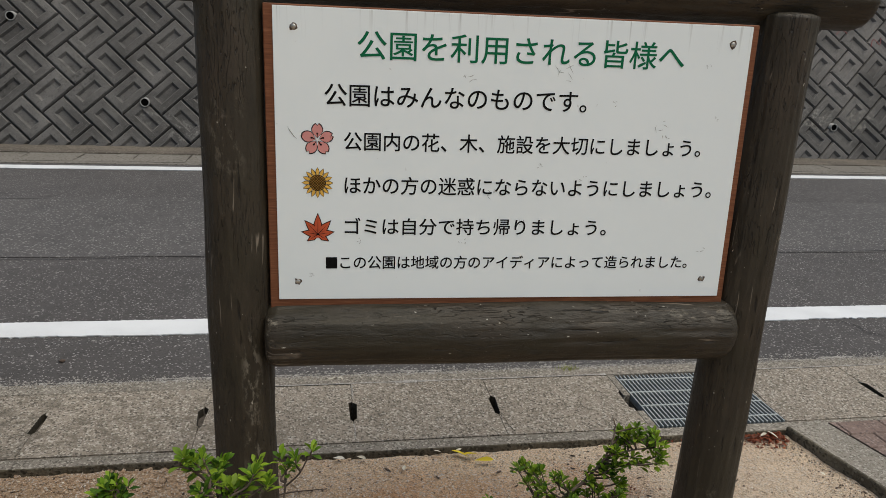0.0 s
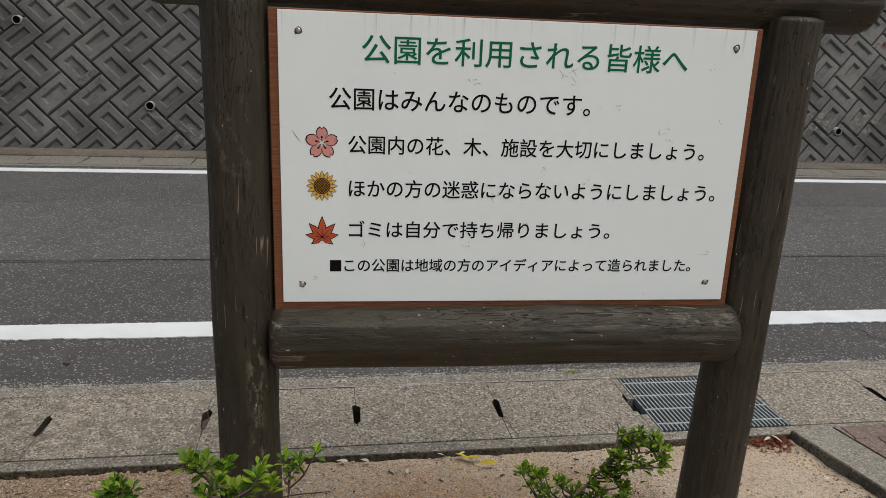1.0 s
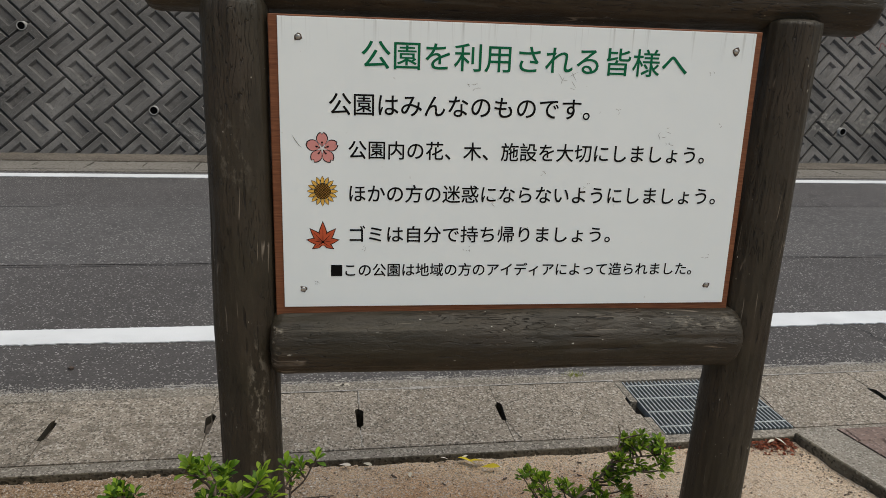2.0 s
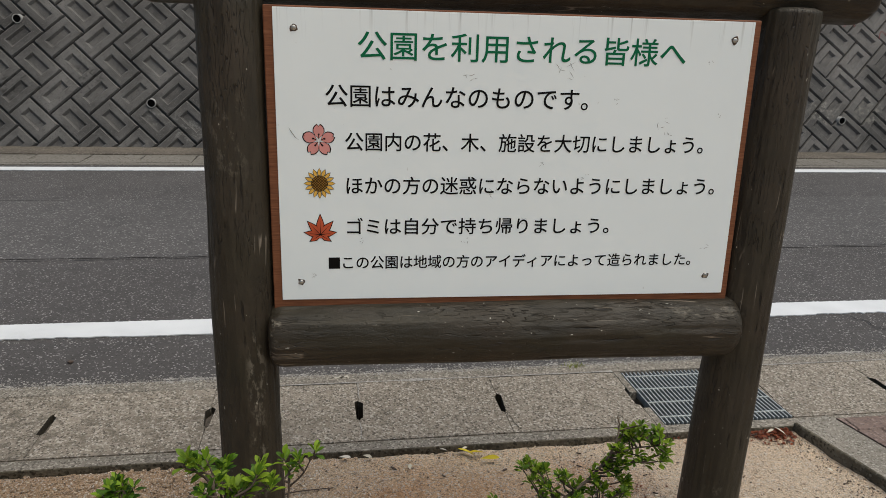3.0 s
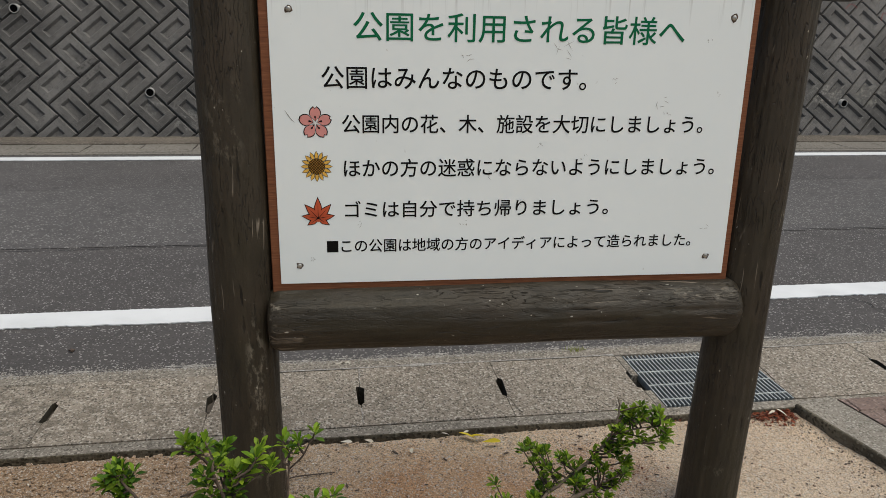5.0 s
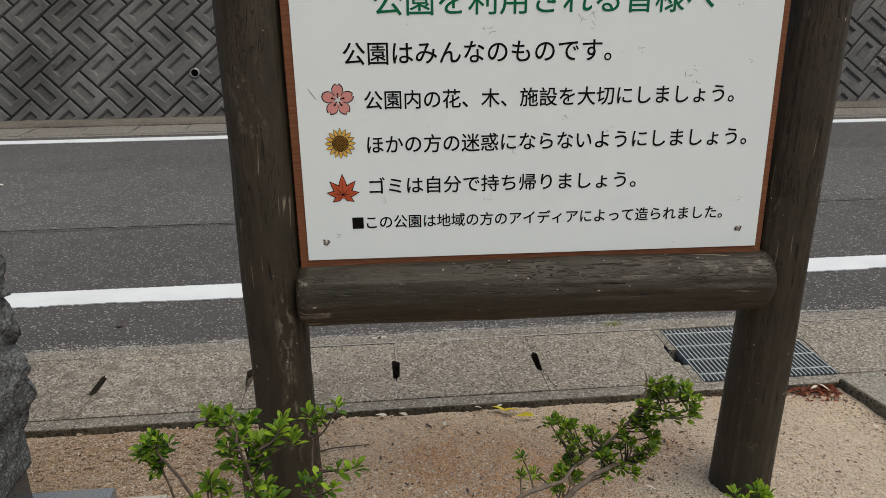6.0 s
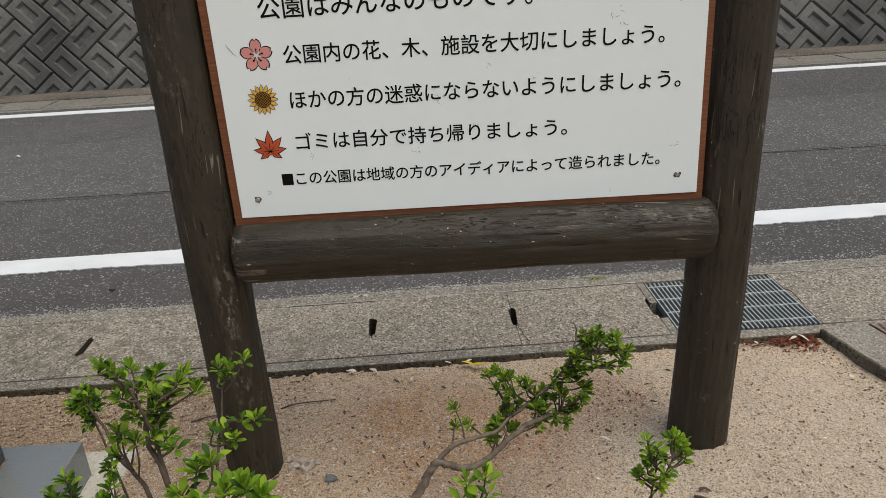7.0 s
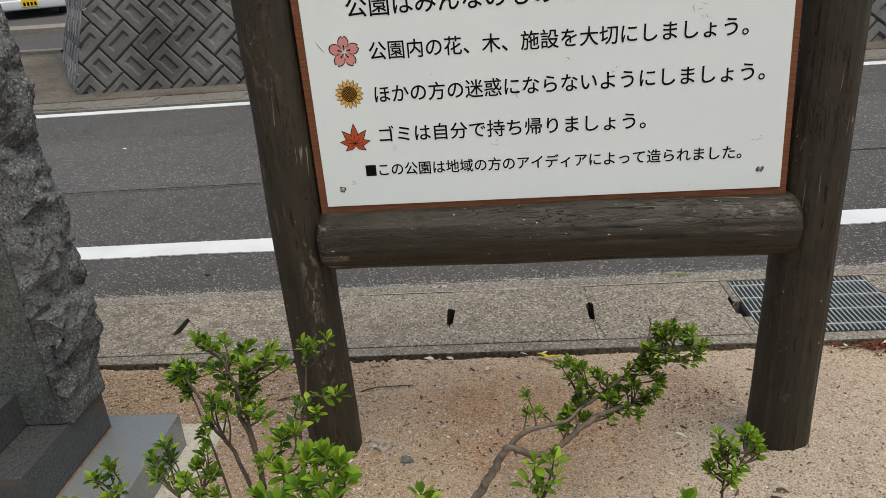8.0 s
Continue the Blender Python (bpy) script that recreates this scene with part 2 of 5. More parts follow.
    l.new(c, b.inputs["Base Color"])
    k = bump(n, l, b, noise_tex(n, l, v, 45, 7, 0.8), 1.0, 0.018)
    bump(n, l, b, sep.outputs[2], 0.4, 0.003, k)
    return m


def log_material():
    """Brown painted imitation log: moulded grain that runs round knots, cracks, pale scuffs and chips."""
    m, n, l, b = material("brown_painted_log", 0.44)
    b.inputs["Specular IOR Level"].default_value = 0.32
    even, world_v = coords(n, l), n.new("ShaderNodeNewGeometry").outputs["Position"]
    grey = lambda k: (k, k, k)
    f = noise_tex(n, l, coords(n, l, (1, 1, 0.16)), 26, 6, 0.62)
    c = ramp(n, l, f, [(0.3, (0.018, 0.0145, 0.009)), (0.5, (0.0285, 0.0233, 0.0142)), (0.72, (0.042, 0.034, 0.021))])
    c = mix(n, l, c, (0.050, 0.037, 0.025), ramp(n, l, noise_tex(n, l, even, 4, 5, 0.65), [(0.45, grey(0)), (0.7, grey(0.7))]))
    c = mix(n, l, c, (0.052, 0.037, 0.024), ramp(n, l, noise_tex(n, l, coords(n, l, (1, 1, 0.4)), 8, 5, 0.6), [(0.52, grey(0)), (0.72, grey(0.6))]))
    # moulded grain: contour lines of a stretched noise, in patches
    level = noise_tex(n, l, coords(n, l, (1, 1, 0.13)), 21, 3.5, 0.6)
    rings = calc(n, l, "PINGPONG", calc(n, l, "MULTIPLY", level, 15.0), 0.5)
    patch = ramp(n, l, noise_tex(n, l, coords(n, l, (1, 1, 0.45)), 7.0, 5, 0.7), [(0.47, grey(0)), (0.57, grey(0.95))])
    groove = mix(n, l, (1, 1, 1), ramp(n, l, rings, [(0.01, grey(0.15)), (0.10, grey(1))]), patch)
    crack = ramp(n, l, noise_tex(n, l, coords(n, l, (1, 1, 0.11)), 44, 4, 0.6), [(0.29, grey(0)), (0.36, grey(1))])
    cut = mix(n, l, groove, crack, 1.0, "MULTIPLY")
    c = mix(n, l, (0.010, 0.008, 0.006), c, cut)
    # pale worn edges along the grain
    edge = calc(n, l, "ABSOLUTE", calc(n, l, "SUBTRACT", noise_tex(n, l, coords(n, l, (1, 1, 0.07)), 13, 3, 0.55), 0.5), 0.0)
    worn = mix(n, l, (0, 0, 0), ramp(n, l, edge, [(0.003, grey(0.8)), (0.009, grey(0))]), ramp(n, l, noise_tex(n, l, coords(n, l, (1, 1, 0.6)), 9, 3, 0.6), [(0.58, grey(0)), (0.63, grey(1))]))
    c = mix(n, l, c, (0.24, 0.20, 0.155), worn)
    fleck = noise_tex(n, l, coords(n, l, (1, 1, 0.45)), 42, 6, 0.75)
    for centre, size, most in (((-0.205, 1.80, 0.64), (0.03, 0.12, 0.16), 0.6), ((-0.205, 1.80, 0.40), (0.03, 0.12, 0.20), 0.5), ((-0.25, 1.80, 1.26), (0.06, 0.12, 0.16), 0.3), ((1.125, 1.76, 0.22), (0.035, 0.1, 0.018), 0.6), ((-0.155, 1.80, 0.785), (0.02, 0.1, 0.045), 1.0), ((1.0, 1.78, 0.80), (0.16, 0.1, 0.03), 0.55)):
        scab = mix(n, l, (0, 0, 0), ramp(n, l, fleck, [(0.53, grey(0)), (0.62, grey(most))]), spot(n, l, world_v, centre, size))
        c = mix(n, l, c, (0.25, 0.22, 0.17), scab)
    speck = noise_tex(n, l, coords(n, l, (1, 1, 0.55)), 110, 2, 0.5)
    chips = mix(n, l, (0, 0, 0), ramp(n, l, speck, [(0.71, grey(0)), (0.735, grey(0.95))]), ramp(n, l, noise_tex(n, l, even, 8, 3, 0.6), [(0.50, grey(0)), (0.58, grey(1))]))
    c = mix(n, l, c, (0.46, 0.43, 0.36), chips)
    l.new(c, b.inputs["Base Color"])
    l.new(ramp(n, l, noise_tex(n, l, even, 11, 4, 0.6), [(0.3, grey(0.42)), (0.7, grey(0.62))]), b.inputs["Roughness"])
    k = bump(n, l, b, cut, 0.8, 0.004)
    k = bump(n, l, b, noise_tex(n, l, coords(n, l, (1, 1, 0.3)), 22, 5, 0.6), 0.7, 0.012, k)
    bump(n, l, b, noise_tex(n, l, even, 150, 4, 0.7), 0.4, 0.003, k)
    return m


def panel_material():
    m, n, l, b = material("white_enamel_panel", 0.38)
    v = coords(n, l)
    f = noise_tex(n, l, v, 3, 4)
    c = ramp(n, l, f, [(0.3, (0.775, 0.826, 0.822)), (0.7, (0.805, 0.856, 0.852))])
    runs = noise_tex(n, l, coords(n, l, (62, 1, 1.5)), 1.0, 4, 0.7)
    sep = n.new("ShaderNodeSeparateXYZ")
    l.new(n.new("ShaderNodeTexCoord").outputs["Object"], sep.inputs["Vector"])
    mr = n.new("ShaderNodeMapRange")
    mr.inputs["From Min"].default_value, mr.inputs["From Max"].default_value = 1.485, 1.575
    l.new(sep.outputs["Z"], mr.inputs["Value"])
    amt = mix(n, l, (0, 0, 0), ramp(n, l, runs, [(0.56, (0, 0, 0)), (0.70, (0.75, 0.75, 0.75))]), mr.outputs["Result"])
    c = mix(n, l, c, (0.36, 0.37, 0.35), amt)
    spots = noise_tex(n, l, v, 46, 2, 0.5)
    c = mix(n, l, c, (0.45, 0.45, 0.42), ramp(n, l, spots, [(0.74, (0, 0, 0)), (0.79, (0.5, 0.5, 0.5))]))
    l.new(c, b.inputs["Base Color"])
    bump(n, l, b, noise_tex(n, l, v, 14, 2), 0.03, 0.002)
    return m


def polished_material(name, k):
    m, n, l, b = material(name, 0.15)
    b.inputs["Specular IOR Level"].default_value = 0.6
    v = n.new("ShaderNodeNewGeometry").outputs["Position"]
    f = noise_tex(n, l, v, 240, 3, 0.8)
    c = ramp(n, l, f, [(0.32, (0.055 * k, 0.06 * k, 0.06 * k)), (0.5, (0.12 * k, 0.125 * k, 0.125 * k)), (0.68, (0.22 * k, 0.225 * k, 0.225 * k))])
    s = noise_tex(n, l, v, 6, 4)
    c = mix(n, l, c, (0.13 * k, 0.105 * k, 0.075 * k), ramp(n, l, s, [(0.55, (0, 0, 0)), (0.8, (0.4, 0.4, 0.4))]))
    l.new(c, b.inputs["Base Color"])
    l.new(ramp(n, l, s, [(0.3, (0.1, 0.1, 0.1)), (0.7, (0.24, 0.24, 0.24))]), b.inputs["Roughness"])
    return m


def leaf_material(name, dark, lightc, joined=False):
    m, n, l, b = material(name, 0.5)
    b.inputs["Specular IOR Level"].default_value = 0.2
    b.inputs["Subsurface Weight"].default_value = 0.0
    v = coords(n, l)
    rnd = n.new("ShaderNodeNewGeometry").outputs["Random Per Island"] if joined else n.new("ShaderNodeObjectInfo").outputs["Random"]
    c = ramp(n, l, rnd, [(0.0, dark), (0.55, tuple((x + y) / 2 for x, y in zip(dark, lightc))), (1.0, lightc)])
    f = noise_tex(n, l, v, 90, 3)
    c = mix(n, l, c, tuple(x * 0.55 for x in dark), ramp(n, l, f, [(0.5, (0, 0, 0)), (0.8, (0.5, 0.5, 0.5))]))
    l.new(c, b.inputs["Base Color"])
    tr = n.new("ShaderNodeBsdfTranslucent")
    l.new(c, tr.inputs["Color"])
    ms = n.new("ShaderNodeMixShader")
    ms.inputs[0].default_value = 0.3
    out = n["Material Output"]
    l.new(b.outputs["BSDF"], ms.inputs[1])
    l.new(tr.outputs["BSDF"], ms.inputs[2])
    l.new(ms.outputs["Shader"], out.inputs["Surface"])
    bump(n, l, b, f, 0.3, 0.001)
    return m


def line_material():
    m, n, l, b = material("white_road_paint", 0.7)
    v = n.new("ShaderNodeNewGeometry").outputs["Position"]
    c = ramp(n, l, noise_tex(n, l, v, 3, 5), [(0.3, (0.56, 0.565, 0.565)), (0.7, (0.67, 0.675, 0.675))])
    c = mix(n, l, c, (0.3, 0.3, 0.29), ramp(n, l, noise_tex(n, l, v, 70, 4, 0.7), [(0.66, (0, 0, 0)), (0.76, (0.7, 0.7, 0.7))]))
    l.new(c, b.inputs["Base Color"])
    bump(n, l, b, noise_tex(n, l, v, 120, 3), 0.4, 0.002)
    return m


def backing_material():
    m, n, l, b = material("red_brown_stained_board", 0.6)
    f = noise_tex(n, l, coords(n, l, (1, 1, 14)), 16, 5, 0.6)
    l.new(ramp(n, l, f, [(0.3, (0.11, 0.035, 0.014)), (0.55, (0.19, 0.07, 0.03)), (0.75, (0.26, 0.11, 0.055))]), b.inputs["Base Color"])
    bump(n, l, b, f, 0.3, 0.002)
    return m


M["soil"], M["log"], M["panel"], M["polished"], M["line"], M["board"] = soil_material(), log_material(), panel_material(), polished_material("polished_grey_granite", 1.3), line_material(), backing_material()
# darker copy of the polished granite, dark reflections painted into its colour
M["polished_dark"] = polished_material("granite_dark_reflection", 0.42)
M["leaf"] = leaf_material("fresh_azalea_leaf", (0.08, 0.175, 0.011), (0.29, 0.42, 0.03))
M["leaf_old"] = leaf_material("deep_green_azalea_leaf", (0.026, 0.072, 0.010), (0.10, 0.19, 0.018))
M["foliage"] = leaf_material("joined_azalea_foliage", (0.045, 0.105, 0.010), (0.25, 0.35, 0.028), True)
M["leaf_yellow"] = leaf_material("yellowing_leaf", (0.68, 0.52, 0.03), (0.8, 0.66, 0.06))
M["leaf_dead"] = leaf_material("dry_pale_leaf", (0.72, 0.66, 0.52), (0.84, 0.79, 0.68))
M["weed"] = leaf_material("yellow_green_weed", (0.17, 0.20, 0.025), (0.33, 0.36, 0.06), True)
M["leaf_red"] = leaf_material("dry_red_leaf", (0.10, 0.022, 0.010), (0.26, 0.07, 0.028), True)
# dark brown of lid slots, soil joint and cracks; mostly painted shade
M["moss"] = flat("gap_shade_brown", (0.045, 0.038, 0.026), 0.95, 0, 0.4, 60)
M["stem_dark"] = flat("dark_brown_bark", (0.072, 0.052, 0.038), 0.9, 0, 0.4, 70)
M["stem"] = flat("grey_brown_bark", (0.135, 0.105, 0.08), 0.9, 0, 0.35, 60)
M["twig"] = flat("dark_twig", (0.09, 0.065, 0.05), 0.9, 0, 0.3, 60)
M["steel"] = flat("galvanised_steel", (0.33, 0.345, 0.335), 0.55, 0.35, 0.25, 30)
M["screw"] = flat("stainless_screw", (0.38, 0.365, 0.335), 0.38, 0.85, 0.3, 60)
M["void"] = flat("pipe_shade_black", (0.004, 0.004, 0.004), 1.0, 0, 0.1, 20, 0.0)
# near-black for drain floors: the shade down there is put into the colour
M["dark"] = flat("recess_shade_black", (0.02, 0.019, 0.018), 0.95)
M["green_ink"] = flat("green_lettering", (0.003, 0.125, 0.052), 0.5, 0, 0.1, 20, 0.15)
M["black_ink"] = flat("black_lettering", (0.004, 0.004, 0.004), 0.55, 0, 0.1, 20, 0.1)
M["pink_ink"] = flat("pink_print", (0.63, 0.265, 0.24), 0.45, 0, 0.08)
M["white_ink"] = flat("white_print", (0.86, 0.84, 0.82), 0.45, 0, 0.05)
M["yellow_ink"] = flat("yellow_print", (0.72, 0.42, 0.075), 0.45, 0, 0.08)
M["brown_ink"] = flat("brown_print", (0.30, 0.15, 0.015), 0.45, 0, 0.08)
M["orange_ink"] = flat("orange_print", (0.50, 0.085, 0.032), 0.45, 0, 0.08)
M["scratch"] = flat("grey_scratch", (0.22, 0.22, 0.20), 0.8, 0, 0.3, 200)
M["pvc"] = flat("grey_plastic_pipe", (0.32, 0.31, 0.29), 0.6)
M["red_paint"] = flat("faded_red_spray_paint", (0.17, 0.055, 0.055), 0.8, 0, 0.3)
M["car_paint"] = flat("silver_white_car_paint", (0.62, 0.63, 0.64), 0.25, 0.1, 0.04)
M["tyre"] = flat("black_rubber", (0.02, 0.02, 0.02), 0.85)
M["glass"] = flat("dark_car_glass", (0.03, 0.035, 0.04), 0.08)
M["plate"] = flat("yellow_number_plate", (0.75, 0.5, 0.02), 0.5, 0, 0.03)
M["lamp"] = flat("clear_headlamp", (0.6, 0.62, 0.65), 0.12)

# ---- building helpers ----
def finish(name, bm, mat, smooth=False, recalc=True):
    if recalc:
        bmesh.ops.recalc_face_normals(bm, faces=bm.faces)
    me = bpy.data.meshes.new(name)
    bm.to_mesh(me)
    bm.free()
    me.materials.append(mat)
    if smooth:
        me.polygons.foreach_set("use_smooth", [True] * len(me.polygons))
    return me


def part(name, bm, mat, parent=None, label="", smooth=False, m=None, recalc=True):
    ob = new(name, finish(name, bm, mat, smooth, recalc))
    if parent:
        ob.parent = parent
    if m is not None:
        ob.matrix_local = m
    if label:
        tagged(ob, label)
    return ob


def thing(name, label, category, m=None, group="", kind=""):
    ob = new(name)
    if m is not None:
        ob.matrix_world = m
    return tagged(ob, label, category, group, kind)


def box(bm, x0, x1, y0, y1, z0, z1, bev=0.0, seg=2):
    r = bmesh.ops.create_cube(bm, size=1, matrix=Matrix.LocRotScale(((x0 + x1) / 2, (y0 + y1) / 2, (z0 + z1) / 2), None, (x1 - x0, y1 - y0, z1 - z0)))
    if bev:
        edges = {e for v in r["verts"] for e in v.link_edges}
        bmesh.ops.bevel(bm, geom=list(edges), offset=bev, segments=seg, affect="EDGES", profile=0.5)
    return bm


def prism(bm, pts, h0, h1):
    """A closed upright prism over a counter-clockwise outline in x and y."""
    lo = [bm.verts.new((x, y, h0)) for x, y in pts]
    hi = [bm.verts.new((x, y, h1)) for x, y in pts]
    bm.faces.new(hi)
    bm.faces.new(lo[::-1])
    for i in range(len(pts)):
        j = (i + 1) % len(pts)
        bm.faces.new((lo[i], lo[j], hi[j], hi[i]))
    return bm


def tube(bm, pts, radii, sides=7):
    """A tapered round stem along points."""
    rings = []
    for i, p in enumerate(pts):
        p = Vector(p)
        d = (Vector(pts[min(i + 1, len(pts) - 1)]) - Vector(pts[max(i - 1, 0)])).normalized()
        a = d.orthogonal().normalized()
        b = d.cross(a)
        rings.append([bm.verts.new(p + radii[i] * (math.cos(k * math.tau / sides) * a + math.sin(k * math.tau / sides) * b)) for k in range(sides)])
    for r0, r1 in zip(rings, rings[1:]):
        best = min(range(sides), key=lambda s: sum((r0[k].co - r1[(k + s) % sides].co).length for k in range(sides)))
        for k in range(sides):
            bm.faces.new((r0[k], r0[(k + 1) % sides], r1[(k + 1 + best) % sides], r1[(k + best) % sides]))
    bm.faces.new(rings[0][::-1])
    bm.faces.new(rings[-1])
    return bm


def curve_points(ctrl, steps=5):
    """Catmull-Rom points through the control points."""
    c = [Vector(p) for p in ctrl]
    c = [c[0] * 2 - c[1]] + c + [c[-1] * 2 - c[-2]]
    out = []
    for i in range(1, len(c) - 2):
        for s in range(steps):
            t = s / steps
            a, b, d, e = c[i - 1], c[i], c[i + 1], c[i + 2]
            out.append(0.5 * (2 * b + (d - a) * t + (2 * a - 5 * b + 4 * d - e) * t * t + (3 * b - a - 3 * d + e) * t ** 3))
    return out + [c[-2]]


# ---- ground, road, gutters ----
GX0, GX1 = -60.0, 60.0
EDGE = 2.45          # inner edge of the near gutter


def sheet(name, x0, x1, y0, y1, z, mat, label, category, nx=1, ny=1, rough=0.0, freq=3.0, holes=None):
    xs, ys = np.linspace(x0, x1, nx + 1), np.linspace(y0, y1, ny + 1)
    verts = [(x, y, z + rough * noise.fractal((x * freq, y * freq, 3.1), 0.7, 2.1, 5)) for y in ys for x in xs]
    faces = [(j * (nx + 1) + i, j * (nx + 1) + i + 1, (j + 1) * (nx + 1) + i + 1, (j + 1) * (nx + 1) + i) for j in range(ny) for i in range(nx)]
    me = bpy.data.meshes.new(name)
    me.from_pydata(verts, [], faces)
    me.materials.append(mat)
    me.polygons.foreach_set("use_smooth", [True] * len(faces))
    ob = new(name, me)
    return tagged(ob, label, category, kind="structure")


sheet("ground", -400, 400, -300, 500, -0.30, M["soil"], "plain ground that reaches the horizon", "ground")
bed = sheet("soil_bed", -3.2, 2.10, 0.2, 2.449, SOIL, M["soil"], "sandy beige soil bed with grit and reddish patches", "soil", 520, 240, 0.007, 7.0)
for v in bed.data.vertices:
    x, y, z = v.co
    v.co.z += soil_level(x, y) - SOIL
    if y > 1.0:
        v.co.z += 0.0035 * noise.fractal((x * 38, y * 38, 1.7), 0.8, 2.0, 3) * (0.6 + 0.8 * max(0.0, noise.noise((x * 1.5, y * 1.5, 5.0))))
    v.co.z -= edge_dip(y)
sheet("soil_behind", -8, 4.2, -8, 0.2, SOIL, M["soil"], "sandy soil of the park bed", "soil", 20, 20)
sheet("soil_beside", -8, -3.2, 0.2, 2.449, SOIL, M["soil"], "sandy soil of the park bed", "soil", 10, 10)
sheet("road", GX0, GX1, 3.085, 8.46, -0.006, M["asphalt"], "dark grey asphalt road with light aggregate specks", "road", 8, 4)
sheet("worn_road_lane", GX0, GX1, 4.97, 6.76, -0.002, M["asphalt_worn"], "paler worn middle strip of the asphalt road", "road", 60, 2, 0.0)


def road_line(name, y0, y1, label):
    """A painted edge line with a slightly ragged outline."""
    rng = random.Random(int(y0 * 100))
    bm = bmesh.new()
    xs = [-12 + 0.014 * i for i in range(1750)]
    lo = [bm.verts.new((x, y0 + rng.uniform(-0.004, 0.004) + 0.006 * noise.noise((x * 9, y0, 0)) + (rng.uniform(0, 0.014) if noise.noise((x * 2.3, y0, 5)) > 0.18 else 0), 0.002)) for x in xs]
    hi = [bm.verts.new((x, y1 + rng.uniform(-0.003, 0.003), 0.002)) for x in xs]
    for i in range(len(xs) - 1):
        bm.faces.new((lo[i], lo[i + 1], hi[i + 1], hi[i]))
    r = bmesh.ops.extrude_face_region(bm, geom=bm.faces[:])
    bmesh.ops.translate(bm, verts=[g for g in r["geom"] if isinstance(g, bmesh.types.BMVert)], vec=(0, 0, -0.006))
    tagged(part(name, bm, M["line"]), label, "road marking", kind="structure")


road_line("road_line_near", 3.612, 3.812, "thick white painted road edge line")
road_line("road_line_far", 8.125, 8.31, "white painted edge line on the far side of the road")


def road_seam(y, slope):
    """A tarred paving joint that runs along the road."""
    rng = random.Random(int(y * 10))
    bm = bmesh.new()
    xs = [-9 + 0.15 * i for i in range(140)]
    wob = [noise.noise((x * 1.3, y, 0)) * 0.02 for x in xs]
    a = [bm.verts.new((x, y + slope * x + w - 0.002 - rng.uniform(0, 0.004), 0.0005)) for x, w in zip(xs, wob)]
    b = [bm.verts.new((x, y + slope * x + w + 0.002 + rng.uniform(0, 0.004), 0.0005)) for x, w in zip(xs, wob)]
    for i in range(len(xs) - 1):
        bm.faces.new((a[i], a[i + 1], b[i + 1], b[i]))
    tagged(part("road_seam", bm, M["seam"]), "dark tarred paving joint in the asphalt", "road joint", kind="structure")


road_seam(4.95, 0.012)
road_seam(6.73, 0.014)

# gutter along the park: edge strip, channel, lids, outer strip
gutter = thing("gutter", "concrete roadside gutter with slotted lids and a steel grate", "gutter", kind="structure")
bm = box(bmesh.new(), -30, 30, EDGE, 2.512, -0.3, -0.001, 0.006)
# the strip's face towards the soil takes the darker brown
for f in bm.faces:
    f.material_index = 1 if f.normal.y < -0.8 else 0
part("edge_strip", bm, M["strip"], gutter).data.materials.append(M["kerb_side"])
part("outer_strip", box(bmesh.new(), -30, 30, 3.003, 3.092, -0.3, 0.001, 0.004), M["strip"], gutter)
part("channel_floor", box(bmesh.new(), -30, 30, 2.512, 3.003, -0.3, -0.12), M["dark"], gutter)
# dark strip laid in the groove by the soil, painting its shade
part("joint_shade", box(bmesh.new(), -3.2, 1.862, 2.438, 2.4496, -0.08, -0.033), M["moss"], gutter, "dark strip painted as the shade in the joint")
PITCH, JOINT = 0.605, 0.1015
for x0, x1 in ((-12, 1.3125), (1.9295, 12)):
    for y0, y1 in ((2.5125, 2.652), (2.846, 3.0025)):
        part("joint_mortar", box(bmesh.new(), x0, x1, y0, y1, -0.13, -0.0055), M["strip"], gutter)


def lid_mesh(seed):
    """A lid with half a slot in each end and chipped corners."""
    rng = random.Random(seed)
    w, y0, y1 = PITCH / 2 - 0.0018, 2.5128, 3.004
    s = 0.0088
    top, low = 2.842 - rng.uniform(0, 0.02), 2.66 + rng.uniform(0, 0.025)

    def side(sign):
        c = [rng.uniform(-0.003, 0.010) for _ in range(6)]
        pts = [(w, y0 + 0.004), (w, low), (w - s - c[0], low + 0.007 + c[1]), (w - s - c[2], top - 0.012 - c[3]), (w, top + c[4]), (w, y1 - 0.004)]
        return [(sign * x, y) for x, y in pts]
    outline = side(1) + side(-1)[::-1]
    bm = bmesh.new()
    prism(bm, outline, -0.09, -0.003)
    top = max(bm.faces, key=lambda f: f.calc_center_median().z)
    r = bmesh.ops.inset_region(bm, faces=[top], thickness=0.003, depth=0.003)
    # slot walls take the dark brown: their shade is put into the colour
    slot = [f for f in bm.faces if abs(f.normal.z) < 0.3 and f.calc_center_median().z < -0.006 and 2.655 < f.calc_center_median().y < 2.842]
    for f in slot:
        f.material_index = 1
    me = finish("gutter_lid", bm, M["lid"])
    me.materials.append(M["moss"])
    return me


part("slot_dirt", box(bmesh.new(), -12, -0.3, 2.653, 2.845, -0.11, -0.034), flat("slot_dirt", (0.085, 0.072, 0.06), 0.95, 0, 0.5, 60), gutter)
lid_kinds = [lid_mesh(k) for k in range(4)]
